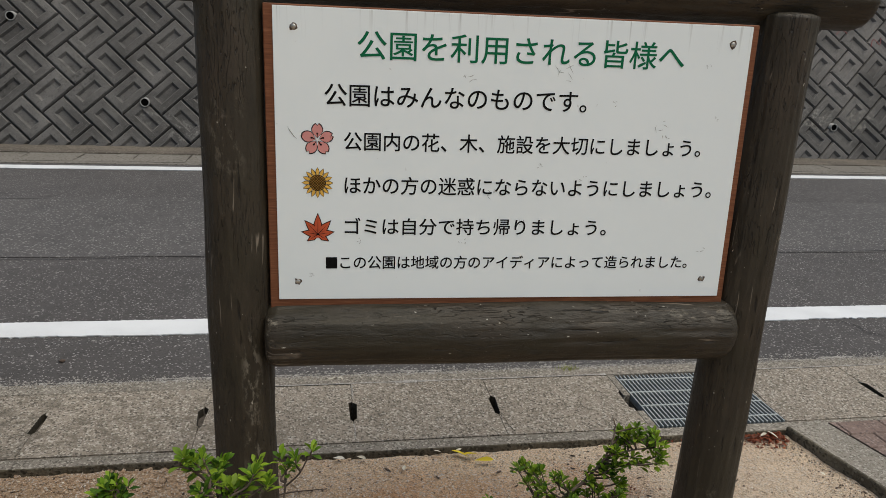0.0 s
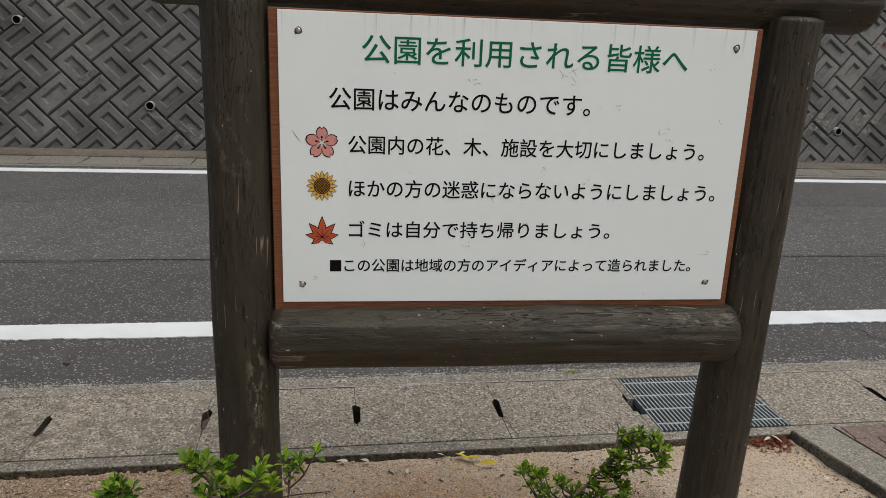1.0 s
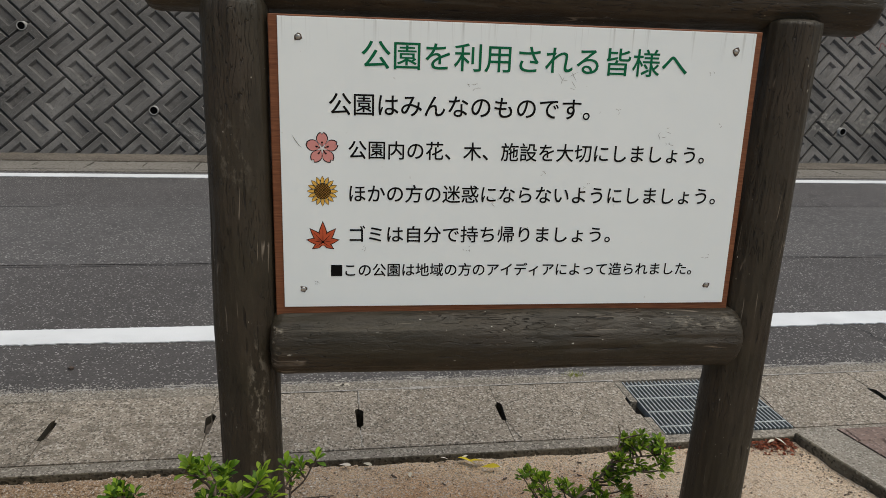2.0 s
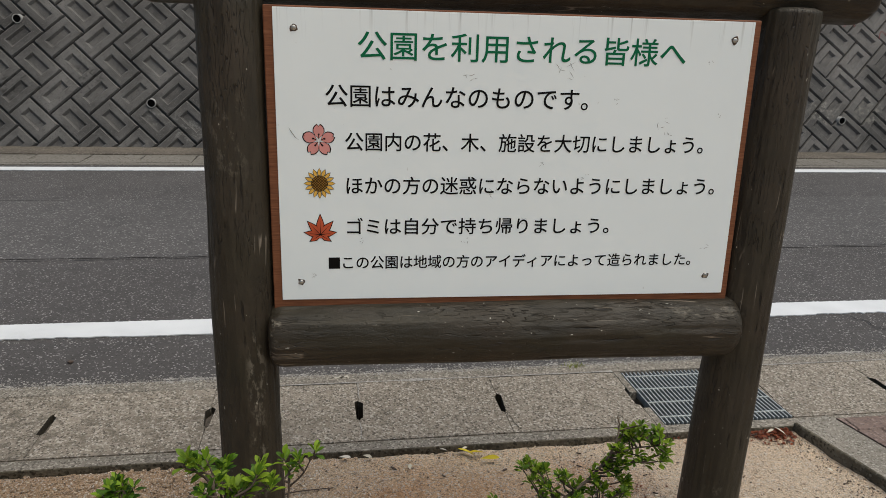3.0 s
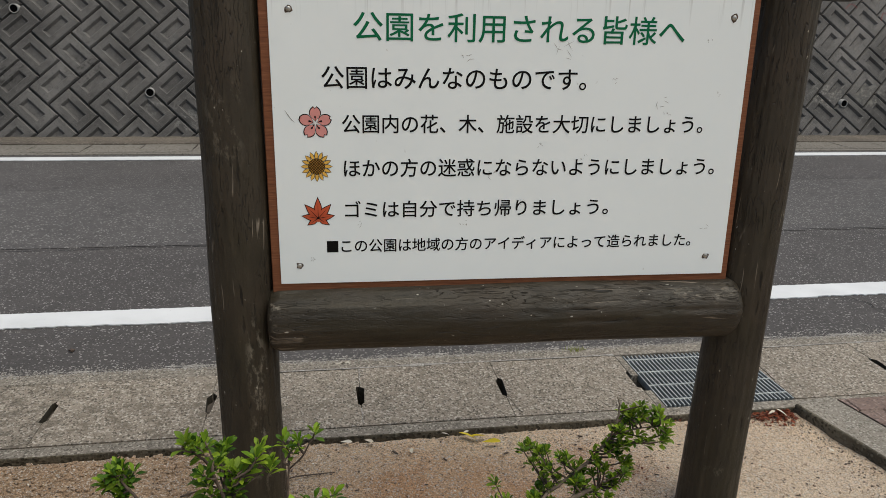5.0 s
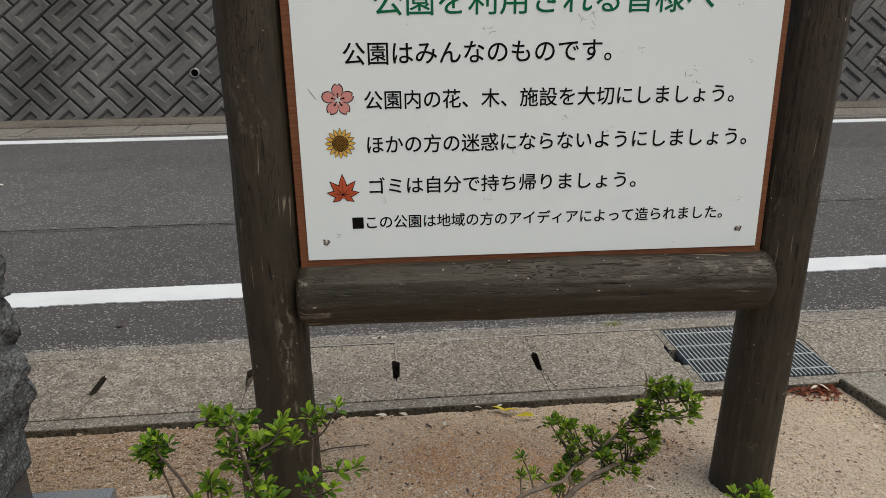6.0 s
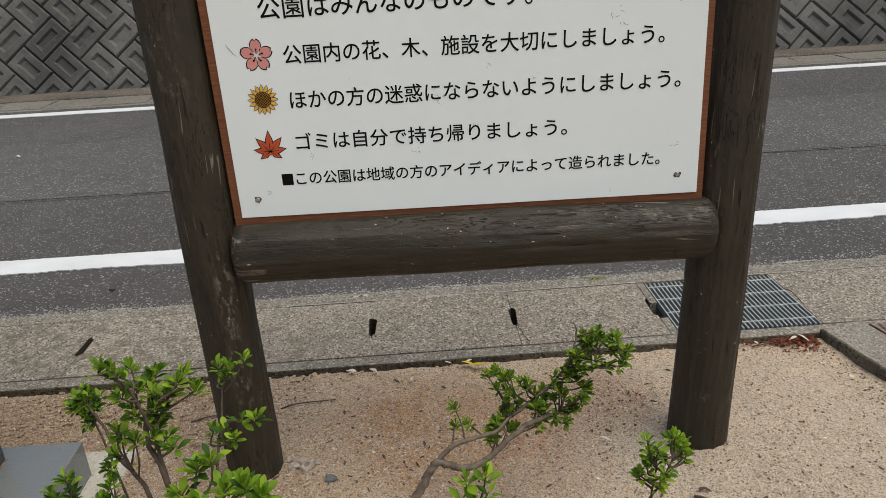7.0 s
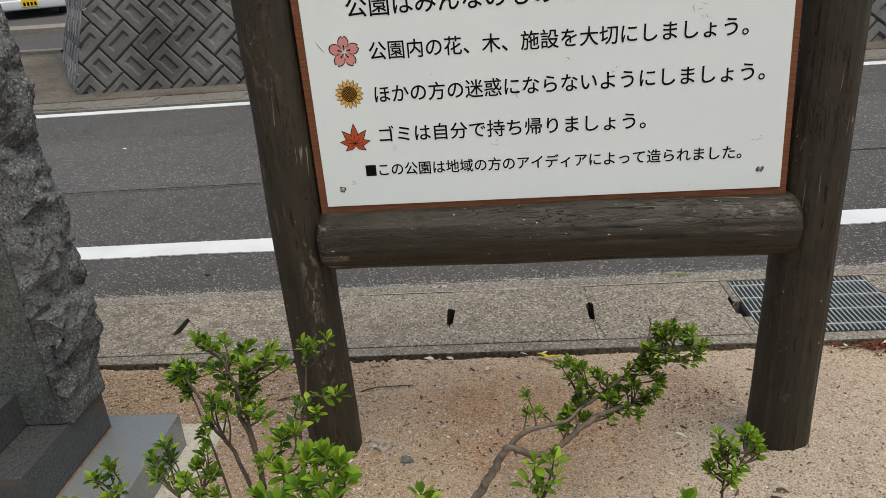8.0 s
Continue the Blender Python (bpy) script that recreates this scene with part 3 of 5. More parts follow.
for k in range(-14, 15):
    x = JOINT + PITCH * (k + 0.5) + (0.014 if k >= 3 else 0)
    if 1.30 < x < 1.92:
        continue
    ob = new("gutter_lid", lid_kinds[k % 4])
    ob.parent = gutter
    ob.matrix_local = pose(x, 2.757, 0.003 + random.Random(k).uniform(-0.0012, 0.001), random.Random(k + 50).uniform(-0.2, 0.2), 0, 0) @ Matrix.Translation((0, -2.757, 0))
# grate in its own frame
grate = thing("drain_grate", "blue-grey galvanised steel bar grate over the gutter", "grate")
gx0, gx1, gy0, gy1 = 1.352, 1.925, 2.522, 2.988
bar = finish("bearing_bar", box(bmesh.new(), -0.0033, 0.0033, gy0, gy1, -0.032, 0.0, 0.001, 1), M["steel"])
nb = 30
for i in range(nb):
    ob = new("bearing_bar", bar)
    ob.parent = grate
    ob.location = (gx0 + (gx1 - gx0) * i / (nb - 1), 0, 0)
cross = finish("cross_bar", box(bmesh.new(), gx0 - 0.004, gx1 + 0.004, -0.0044, 0.0044, -0.03, 0.0012, 0.001, 1), M["steel"])
for i in range(4):
    ob = new("cross_bar", cross)
    ob.parent = grate
    ob.location = (0, gy0 + (gy1 - gy0) * (0.11 + 0.265 * i), 0)
for y0, y1 in ((2.514, 2.66), (2.80, 3.001)):
    part("ledge", box(bmesh.new(), 1.3135, 1.346, y0, y1, -0.12, -0.002, 0.003), M["strip"], gutter)

part("end_infill", box(bmesh.new(), 1.9297, 1.952, 2.653, 2.845, -0.12, -0.004, 0.002), M["lid"], gutter)

# far gutter and the concrete strip under the retaining wall
far_gutter = thing("far_gutter", "dirty concrete gutter with slotted lids at the foot of the wall", "gutter", kind="structure")
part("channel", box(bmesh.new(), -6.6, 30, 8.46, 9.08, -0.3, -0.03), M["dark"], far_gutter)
part("wall_footing", box(bmesh.new(), -5.9, 30, 9.085, 10.2, -0.3, 0.02, 0.01), M["verge"], far_gutter)
part("front_strip", box(bmesh.new(), -6.6, 30, 8.46, 8.56, -0.3, 0.004, 0.006), M["far_kerb"], far_gutter)


def far_lid_mesh():
    w = 0.2965
    bm = bmesh.new()
    o = [(w, 8.565), (w, 8.78), (w - 0.008, 8.79), (w - 0.008, 9.03), (w, 9.04), (w, 9.08)]
    prism(bm, o + [(-x, y) for x, y in o[::-1]], -0.1, 0.006)
    return finish("gutter_lid", bm, M["far_kerb"])


flm = far_lid_mesh()
for k in range(-5, 24):
    ob = new("gutter_lid", flm)
    ob.parent = far_gutter
    ob.location = (-3.03 + 0.598 * k, 0, random.Random(k).uniform(-0.002, 0.002))

# kerb and pavers beside the bed
side = thing("bed_kerb", "rough grey concrete kerb stone at the edge of the soil bed", "kerb", kind="structure")
KD = Matrix.Translation((1.862, 2.43, 0)) @ Matrix.Rotation(radians(12.0), 4, "Z")
for i in range(16):
    bm = box(bmesh.new(), 0.002, 0.198, -0.62 * (i + 1) + 0.004, -0.62 * i, -0.3, 0.03, 0.008)
    for v in bm.verts:
        v.co += Vector((noise.noise(v.co * 9), noise.noise(v.co * 7 + Vector((4, 0, 0))), 0)) * 0.003
    # faces on the soil side, and some of the bevel, take the darker brown
    for f in bm.faces:
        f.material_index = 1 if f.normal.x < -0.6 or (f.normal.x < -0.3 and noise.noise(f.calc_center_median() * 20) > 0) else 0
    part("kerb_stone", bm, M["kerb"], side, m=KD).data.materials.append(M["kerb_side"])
pave = thing("brick_pavement", "reddish-brown brick paver pavement beside the kerb", "pavement", kind="structure")
KE = KD @ Vector((0.199, -9.9, 0))
part("bedding", prism(bmesh.new(), [(2.066, EDGE - 0.004), (KE.x, KE.y), (9, KE.y), (9, EDGE - 0.004)], -0.3, 0.012), M["strip"], pave)
part("soil_edge", prism(bmesh.new(), [(2.10, 0.2), (2.36, 0.2), (2.10, 1.35)], -0.3, SOIL - 0.004), M["soil"], side)

# ---- retaining wall of tilted concrete blocks, leaning back 1 : 0.5 ----
SLOPE = math.atan(0.5)
BP, BV = 0.468, 0.366            # spacing along a course and between courses
BW, BL = BP / math.sqrt(2) - 0.012, BV * math.sqrt(2) - 0.012


def block_mesh():
    """Face block: bevelled frame round a sunken panel."""
    bm = bmesh.new()
    loops = []
    for hl, hw, z in ((BL / 2, BW / 2, -0.10), (BL / 2, BW / 2, 0.002), (BL / 2 - 0.013, BW / 2 - 0.013, 0.027), (BL / 2 - 0.019, BW / 2 - 0.019, 0.031), (0.154, 0.068, 0.034), (0.148, 0.062, 0.030), (0.124, 0.040, -0.002)):
        loops.append([bm.verts.new((sx * hl, sy * hw, z)) for sx, sy in ((1, 1), (-1, 1), (-1, -1), (1, -1))])
    for a, b in zip(loops, loops[1:]):
        for k in range(4):
            f = bm.faces.new((a[k], a[(k + 1) % 4], b[(k + 1) % 4], b[k]))
            # paler arris rings: wear plus the light that edges catch, both as colour
            f.material_index = 1 if a in (loops[2], loops[4]) else 0
    bm.faces.new(loops[-1])
    me = finish("wall_block", bm, M["wall"])
    me.materials.append(M["wall_lit_worn"])
    return me


block = block_mesh()
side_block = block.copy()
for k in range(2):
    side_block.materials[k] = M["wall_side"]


def clipped(me, m, co, no):
    """A copy of a mesh at pose m, cut off on the outer side of a plane of the world."""
    bm = bmesh.new()
    bm.from_mesh(me)
    inv = m.inverted()
    r = bmesh.ops.bisect_plane(bm, geom=bm.verts[:] + bm.edges[:] + bm.faces[:], plane_co=inv @ co, plane_no=(inv.to_3x3() @ no).normalized(), clear_outer=True)
    cut = [e for e in r["geom_cut"] if isinstance(e, bmesh.types.BMEdge)]
    if cut:
        bmesh.ops.holes_fill(bm, edges=cut)
    if not bm.faces:
        bm.free()
        return None
    out = bpy.data.meshes.new(me.name)
    bm.to_mesh(out)
    bm.free()
    for mat in me.materials:
        out.materials.append(mat)
    return out


def wall_frame(base, along, batter):
    """The face of a leaning wall: x along it, y up the slope, z outwards."""
    ux = Vector((along[0], along[1], 0)).normalized()
    us = (Vector((-ux.y, ux.x, 0)) * batter + Vector((0, 0, 1))).normalized()
    un = ux.cross(us)
    return Matrix(((ux.x, us.x, un.x, base[0]), (ux.y, us.y, un.y, base[1]), (ux.z, us.z, un.z, base[2]), (0, 0, 0, 1)))


CORNER = Vector((-5.33, 9.60, 0.0))
FACE = wall_frame(CORNER, (1, 0), 0.5)
SIDE = wall_frame((-7.20, 12.46, 0.0), (1.87, -2.86), 0.34)


def block_wall(name, label, face, x0, length, smax, x_of, s_first, cut_co, cut_no, near, seed, piece=block):
    """Courses of blocks tilted both ways in turn on a leaning face, mitred against the other face at the corner."""
    rng = random.Random(seed)
    root = thing(name, label, "retaining wall", face, kind="structure")
    body = finish("wall_body", box(bmesh.new(), x0, length, -0.25, smax, -0.9, -0.022), M["wall_joint"])
    ob = new("wall_body", clipped(body, face, cut_co - cut_no * 0.075, cut_no))
    ob.parent = root
    course = 0
    s = s_first
    while s < smax + 0.1:
        x = x_of + (0 if course % 2 else BP / 2) - 40 * BP
        while x < length - 0.02:
            if x > x0:
                m = Matrix.Translation((x, s, rng.uniform(-0.006, 0.006))) @ Matrix.Rotation(radians(45 if course % 2 == 0 else -45) + rng.uniform(-0.012, 0.012), 4, "Z")
                me = clipped(piece, face @ m, cut_co, cut_no) if near(x) else piece
                if me:
                    ob = new("wall_block", me)
                    ob.parent = root
                    ob.matrix_local = m
            x += BP
        s += BV
        course += 1
    return root


UP = Vector((0, 0, 1))
side_out, front_out = SIDE.to_3x3() @ UP, FACE.to_3x3() @ UP
wall_front = block_wall("wall_front", "grey concrete retaining wall of diagonally laid blocks with sunken panels", FACE, -0.5, 14.3, 2.55, -2.635 + 5.33, 0.356 - BV, CORNER + side_out * 0.03, side_out, lambda x: x < 1.6, 5)
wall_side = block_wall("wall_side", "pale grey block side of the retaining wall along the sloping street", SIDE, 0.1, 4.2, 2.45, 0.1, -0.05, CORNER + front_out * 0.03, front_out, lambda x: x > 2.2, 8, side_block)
part("wall_top", box(bmesh.new(), 1.0, 14.3, 2.5, 2.62, -0.6, 0.03, 0.01), M["wall"], wall_front)


def weep_pipe(x, z):
    s = z * math.sqrt(1.25)
    root = thing("weep_pipe", "short grey plastic weep pipe in the retaining wall", "drain pipe", FACE @ Matrix.Translation((x + 5.33, s, 0)) @ Matrix.Rotation(SLOPE, 4, "X"), group="weep pipes")
    bm = bmesh.new()
    sides = 24
    rings = []
    for r, d in ((0.056, -0.15), (0.056, 0.078), (0.046, 0.078), (0.045, -0.10)):
        rings.append([bm.verts.new((r * math.cos(k * math.tau / sides), r * math.sin(k * math.tau / sides), d)) for k in range(sides)])
    for a, b in zip(rings, rings[1:]):
        for k in range(sides):
            bm.faces.new((a[k], a[(k + 1) % sides], b[(k + 1) % sides], b[k]))
    part("pipe", bm, M["pvc"], root, smooth=True)
    # black disc just behind the mouth, painting the darkness of a deep bore
    bm = bmesh.new()
    bmesh.ops.create_circle(bm, cap_ends=True, radius=0.0455, segments=sides, matrix=Matrix.Translation((0, 0, 0.068)))
    part("bore_shade", bm, M["void"], root, "black disc painted as the dark inside of the pipe")
    return root


for x, z in ((-2.19, 0.545), (-3.82, 1.518), (7.50, 0.46)):
    weep_pipe(x, z)


def paint_mark(x, s, ctrl):
    bm = bmesh.new()
    tube(bm, curve_points([(x + 5.33 + a, s + b, 0.031) for a, b in ctrl], 4), [0.008] * (4 * (len(ctrl) - 1) + 1), 4)
    for v in bm.verts:
        v.co.z = 0.028 + (v.co.z - 0.03) * 0.3
    part("spray_mark", bm, M["red_paint"], wall_front, "faded red spray paint stroke")


paint_mark(7.88, 1.97, ((-0.1, 0.02), (0.0, 0.1), (0.09, 0.03), (0.02, -0.08)))
paint_mark(8.45, 1.86, ((-0.12, -0.1), (-0.04, 0.08), (0.06, 0.0), (0.1, 0.12)))

# ---- sloping side street with a parked car ----
def street():
    xs, ys = [-60 + 3.0 * i for i in range(21)] + [-0.5 - 4.9, ], [8.46 + 0.8 * j for j in range(45)]
    xs = sorted(set(x for x in xs if x < -5.45)) + [-5.45]
    z = lambda x, y: -0.012 + max(0.0, 0.085 * (math.hypot(x - 0.3, y) - 11.4))
    verts = [(x, y, z(x, y)) for y in ys for x in xs]
    n = len(xs)
    faces = [(j * n + i, j * n + i + 1, (j + 1) * n + i + 1, (j + 1) * n + i) for j in range(len(ys) - 1) for i in range(n - 1)]
    me = bpy.data.meshes.new("side_street")
    me.from_pydata(verts, [], faces)
    me.materials.append(M["asphalt"])
    tagged(new("side_street", me), "grey asphalt side street that climbs beside the wall", "road", kind="structure")
    for a, b, w, name, mat in (((-12.5, 12.0), (-7.3, 12.9), 0.35, "street_kerb", "far_kerb"), ((-18, 13.2), (-8.4, 15.6), 1.3, "street_pavement", "kerb")):
        bm = bmesh.new()
        p, q = Vector(a), Vector(b)
        d = (q - p).normalized()
        nrm = Vector((-d.y, d.x)) * w / 2
        steps = 14
        top = []
        for i in range(steps + 1):
            c = p.lerp(q, i / steps)
            top.append([bm.verts.new((c.x + s * nrm.x, c.y + s * nrm.y, z(c.x, c.y) + h)) for s, h in ((-1, -0.1), (-1, 0.05), (1, 0.05), (1, -0.1))])
        for r0, r1 in zip(top, top[1:]):
            for k in range(3):
                bm.faces.new((r0[k], r1[k], r1[k + 1], r0[k + 1]))
        tagged(part(name, bm, M[mat]), "pale worn concrete strip along the side street", "kerb", kind="structure")
    outline = ((-6.9, 9.09), (-5.92, 9.09), (-5.42, 9.62), (-7.15, 12.3), (-8.3, 12.5), (-7.6, 10.6))
    bm = bmesh.new()
    bm.faces.new([bm.verts.new((x, y, z(x, y) + 0.03)) for x, y in outline])
    bmesh.ops.triangulate(bm, faces=bm.faces[:])
    r = bmesh.ops.extrude_face_region(bm, geom=bm.faces[:])
    bmesh.ops.translate(bm, verts=[g for g in r["geom"] if isinstance(g, bmesh.types.BMVert)], vec=(0, 0, -0.2))
    tagged(part("street_verge", bm, M["verge"]), "dirty brown concrete verge at the foot of the wall", "verge", kind="structure")
    return z


street_z = street()


def parked_car():
    x, y = -10.2, 16.9
    root = thing("parked_car", "small silver-white car parked on the side street", "car", pose(x, y, street_z(x, y), 0, 0, 32))
    bm = bmesh.new()
    prof = [(0.0, 0.26), (-0.03, 0.5), (0.05, 0.72), (0.85, 0.92), (1.25, 1.42), (2.9, 1.45), (3.25, 0.95), (3.3, 0.3)]
    ln = [[bm.verts.new((s * (0.735 if zz < 1.0 else 0.6), yy, zz)) for yy, zz in prof] for s in (-1, 1)]
    for i in range(len(prof)):
        j = (i + 1) % len(prof)
        bm.faces.new((ln[0][i], ln[0][j], ln[1][j], ln[1][i]))
    for r in ln:
        bm.faces.new(r)
    bmesh.ops.bevel(bm, geom=bm.edges[:], offset=0.05, segments=3, affect="EDGES")
    part("body", bm, M["car_paint"], root, smooth=True)
    bump_ob = part("bumper", box(bmesh.new(), -0.735, 0.735, -0.09, 0.12, 0.2, 0.42, 0.04, 3), M["car_paint"], root, smooth=True)
    plate = part("number_plate", box(bmesh.new(), -0.165, 0.165, -0.105, -0.092, 0.26, 0.425, 0.004, 1), M["plate"], root, "yellow number plate")
    for xx in (-0.11, -0.035, 0.04, 0.115):
        part("plate_bar", box(bmesh.new(), xx - 0.024, xx + 0.024, -0.108, -0.104, 0.285, 0.36), M["black_ink"], plate)
    part("windscreen", box(bmesh.new(), -0.52, 0.52, 1.0, 1.06, 0.98, 1.35, 0.01), M["glass"], root)
    for sx in (-1, 1):
        part("headlight", box(bmesh.new(), sx * 0.56 - 0.14, sx * 0.56 + 0.14, -0.03, 0.1, 0.52, 0.68, 0.03), M["lamp"], root)
        for yy in (0.55, 2.7):
            bm = bmesh.new()
            bmesh.ops.create_cone(bm, cap_ends=True, segments=28, radius1=0.27, radius2=0.27, depth=0.16, matrix=Matrix.Translation((sx * 0.66, yy, 0.27)) @ Matrix.Rotation(radians(90), 4, "Y"))
            w = part("tyre", bm, M["tyre"], root, smooth=False)
            bm = bmesh.new()
            bmesh.ops.create_cone(bm, cap_ends=True, segments=20, radius1=0.17, radius2=0.15, depth=0.18, matrix=Matrix.Translation((sx * 0.66, yy, 0.27)) @ Matrix.Rotation(radians(90), 4, "Y"))
            part("rim", bm, M["steel"], w)


parked_car()

# ---- park notice board on imitation logs ----
sign = thing("notice_board", "white park notice panel framed by brown imitation-log posts and rails", "notice board", pose(-0.132, 1.8355, 0, 0, -0.2, -1.91))


def log(length, r0, r1, seed, round0=0.0, round1=0.0, sides=96, rings=240):
    """A log along z from 0: uneven girth, shallow grooves and knots, eased ends."""
    bm = bmesh.new()
    prev = None
    for j in range(rings + 1):
        t = j / rings
        z = length * t
        r = r0 + (r1 - r0) * t
        if round0 and z < round0:
            r *= math.sqrt(max(0.0, 1 - ((round0 - z) / round0) ** 2)) * 0.28 + 0.72
        if round1 and length - z < round1:
            r *= math.sqrt(max(0.0, 1 - ((round1 - length + z) / round1) ** 2)) * 0.28 + 0.72
        ring = []
        for k in range(sides):
            a = k * math.tau / sides
            c, s = math.cos(a), math.sin(a)
            w = 0.4 * noise.noise((c * 1.3 + seed, s * 1.3, z * 3.1))
            d = 0.005 * noise.noise((c * 1.4 + seed, s * 1.4, z * 2.6)) + 0.003 * noise.noise((c * 7 + seed, s * 7, z * 1.6))
            groove = max(0.0, 1 - abs(noise.noise((c * 4.2 + seed + w, s * 4.2 + w, z * 1.2))) / 0.075)
            d -= 0.0042 * groove * min(1.0, max(0.0, 0.35 + 2.4 * noise.noise((c * 1.5, s * 1.5 + seed, z * 2.3))))
            ring.append(bm.verts.new(((r + d) * c, (r + d) * s, z)))
        if prev:
            for k in range(sides):
                bm.faces.new((prev[k], prev[(k + 1) % sides], ring[(k + 1) % sides], ring[k]))
        else:
            first = ring
        prev = ring
    bm.faces.new(first[::-1])
    bm.faces.new(prev)
    return bm


ALONG = Matrix.Rotation(radians(90), 4, "Y")
part("post", log(1.68, 0.083, 0.080, 1.0, 0, 0.05), M["log"], sign, "thick round brown post", True, Matrix.Translation((-0.102, 0.045, -0.07)))
part("post", log(1.672, 0.089, 0.074, 7.0, 0, 0.012), M["log"], sign, "thick round brown post", True, Matrix.Translation((1.285, 0.055, -0.07)) @ Matrix.Rotation(radians(0.8), 4, "Y"))
part("bottom_rail", log(1.29, 0.0885, 0.0885, 13.0, 0.035, 0.035), M["log"], sign, "round brown lower rail", True, Matrix.Translation((-0.036, 0.026, 0.7395)) @ ALONG)
part("top_rail", log(1.86, 0.088, 0.088, 19.0, 0.04, 0.04), M["log"], sign, "round brown top rail past the posts", True, Matrix.Translation((-0.315, 0.098, 1.655)) @ ALONG)


def skewed(bm):
    """The sheet is slightly out of square: its upper end is narrower."""
    for v in bm.verts:
        if v.co.x > 0.6 and v.co.z > 1.2:
            v.co.x -= 0.012
    return bm


part("backing_board", skewed(box(bmesh.new(), -0.022, 1.217, 0.004, 0.032, 0.815, 1.567, 0.002, 1)), M["board"], sign, "red-brown wooden backing board")
panel = part("panel", skewed(box(bmesh.new(), 0.0, 1.199, 0.0, 0.0038, 0.843, 1.5625, 0.0006, 1)), M["panel"], sign, "white enamelled sheet with green and black Japanese notice")


def text_mesh(text):
    cu = bpy.data.curves.new("lettering", "FONT")
    cu.body, cu.size, cu.resolution_u = text, 1.0, 4
    tmp = bpy.data.objects.new("lettering", cu)
    scene.collection.objects.link(tmp)
    bpy.context.view_layer.update()
    me = bpy.data.meshes.new_from_object(tmp.evaluated_get(bpy.context.evaluated_depsgraph_get()))
    bpy.data.objects.remove(tmp)
    co = np.empty(len(me.vertices) * 3)
    me.vertices.foreach_get("co", co)
    return co.reshape(-1, 3), [tuple(p.vertices) for p in me.polygons]


ADVANCE = np.ptp(text_mesh("口口")[0][:, 0]) - np.ptp(text_mesh("口")[0][:, 0])


def lettering(text, x0, x1, z0, z1, mat, bold):
    """One line of lettering over its run on the panel, a part for each character; bold: the width added to the strokes."""
    co, faces = text_mesh(text)
    lo, hi = co.min(0), co.max(0)
    cells = {}
    for f in faces:
        cells.setdefault(int(co[list(f), 0].mean() // ADVANCE), []).append(f)
    x = x0 + (co[:, 0] - lo[0]) * (x1 - x0) / (hi[0] - lo[0])
    z = z0 + (co[:, 1] - lo[1]) * (z1 - z0) / (hi[1] - lo[1])
    for fs in cells.values():
        used = sorted({v for f in fs for v in f})
        where = {v: i for i, v in enumerate(used)}
        verts, polys = [], []
        for dx, dz, dy in ((-0.5, -0.5, 0), (0.5, 0.5, 0.0001), (0.5, -0.5, 0.0002), (-0.5, 0.5, 0.0003)):
            k = len(verts)
            verts += [(x[v] + dx * bold, -0.0009 + dy, z[v] + dz * bold) for v in used]
            polys += [tuple(k + where[v] for v in f) for f in fs]
        me = bpy.data.meshes.new("letter")
        me.from_pydata(verts, [], polys)
        me.materials.append(mat)
        ob = new("letter", me)
        ob.parent = panel


lettering("公園を利用される皆様へ", 0.196, 1.013, 1.449, 1.515, M["green_ink"], 0.0008)
lettering("公園はみんなのものです。", 0.1184, 0.7695, 1.3375, 1.3895, M["black_ink"], 0.0007)
lettering("公園内の花、木、施設を大切にしましょう。", 0.1645, 1.0895, 1.231, 1.2765, M["black_ink"], 0.0007)
lettering("ほかの方の迷惑にならないようにしましょう。", 0.1665, 1.136, 1.1215, 1.1670, M["black_ink"], 0.0007)
lettering("ゴミは自分で持ち帰りましょう。", 0.167, 0.855, 1.0165, 1.0605, M["black_ink"], 0.0007)
lettering("この公園は地域の方のアイディアによって造られました。", 0.156, 1.096, 0.925, 0.9605, M["black_ink"], 0.0007)


def flat_shape(name, outline, cx, cz, level, mat, parent=None, label=""):
    bm = bmesh.new()
    f = bm.faces.new([bm.verts.new((cx + x, -0.0006 - 0.0003 * level, cz + z)) for x, z in outline])
    bmesh.ops.triangulate(bm, faces=[f])
    return part(name, bm, mat, parent or panel, label)


def ring_points(r, n, ph=0.0):
    return [(r * math.cos(ph + k * math.tau / n), r * math.sin(ph + k * math.tau / n)) for k in range(n)]


def turned(pts, a):
    c, s = math.cos(a), math.sin(a)
    return [(x * c - y * s, x * s + y * c) for x, y in pts]


flat_shape("square_mark", [(0, 0), (0.0286, 0), (0.0286, 0.0303), (0, 0.0303)], 0.1191, 0.9261, 0, M["black_ink"])
# cherry blossom
CX, CZ = 0.1003, 1.2555
petal = [(0, 0.004), (-0.0095, 0.013), (-0.0142, 0.021), (-0.0142, 0.028), (-0.011, 0.035), (-0.0045, 0.0405), (0, 0.0355), (0.0045, 0.0405), (0.011, 0.035), (0.0142, 0.028), (0.0142, 0.021), (0.0095, 0.013)]
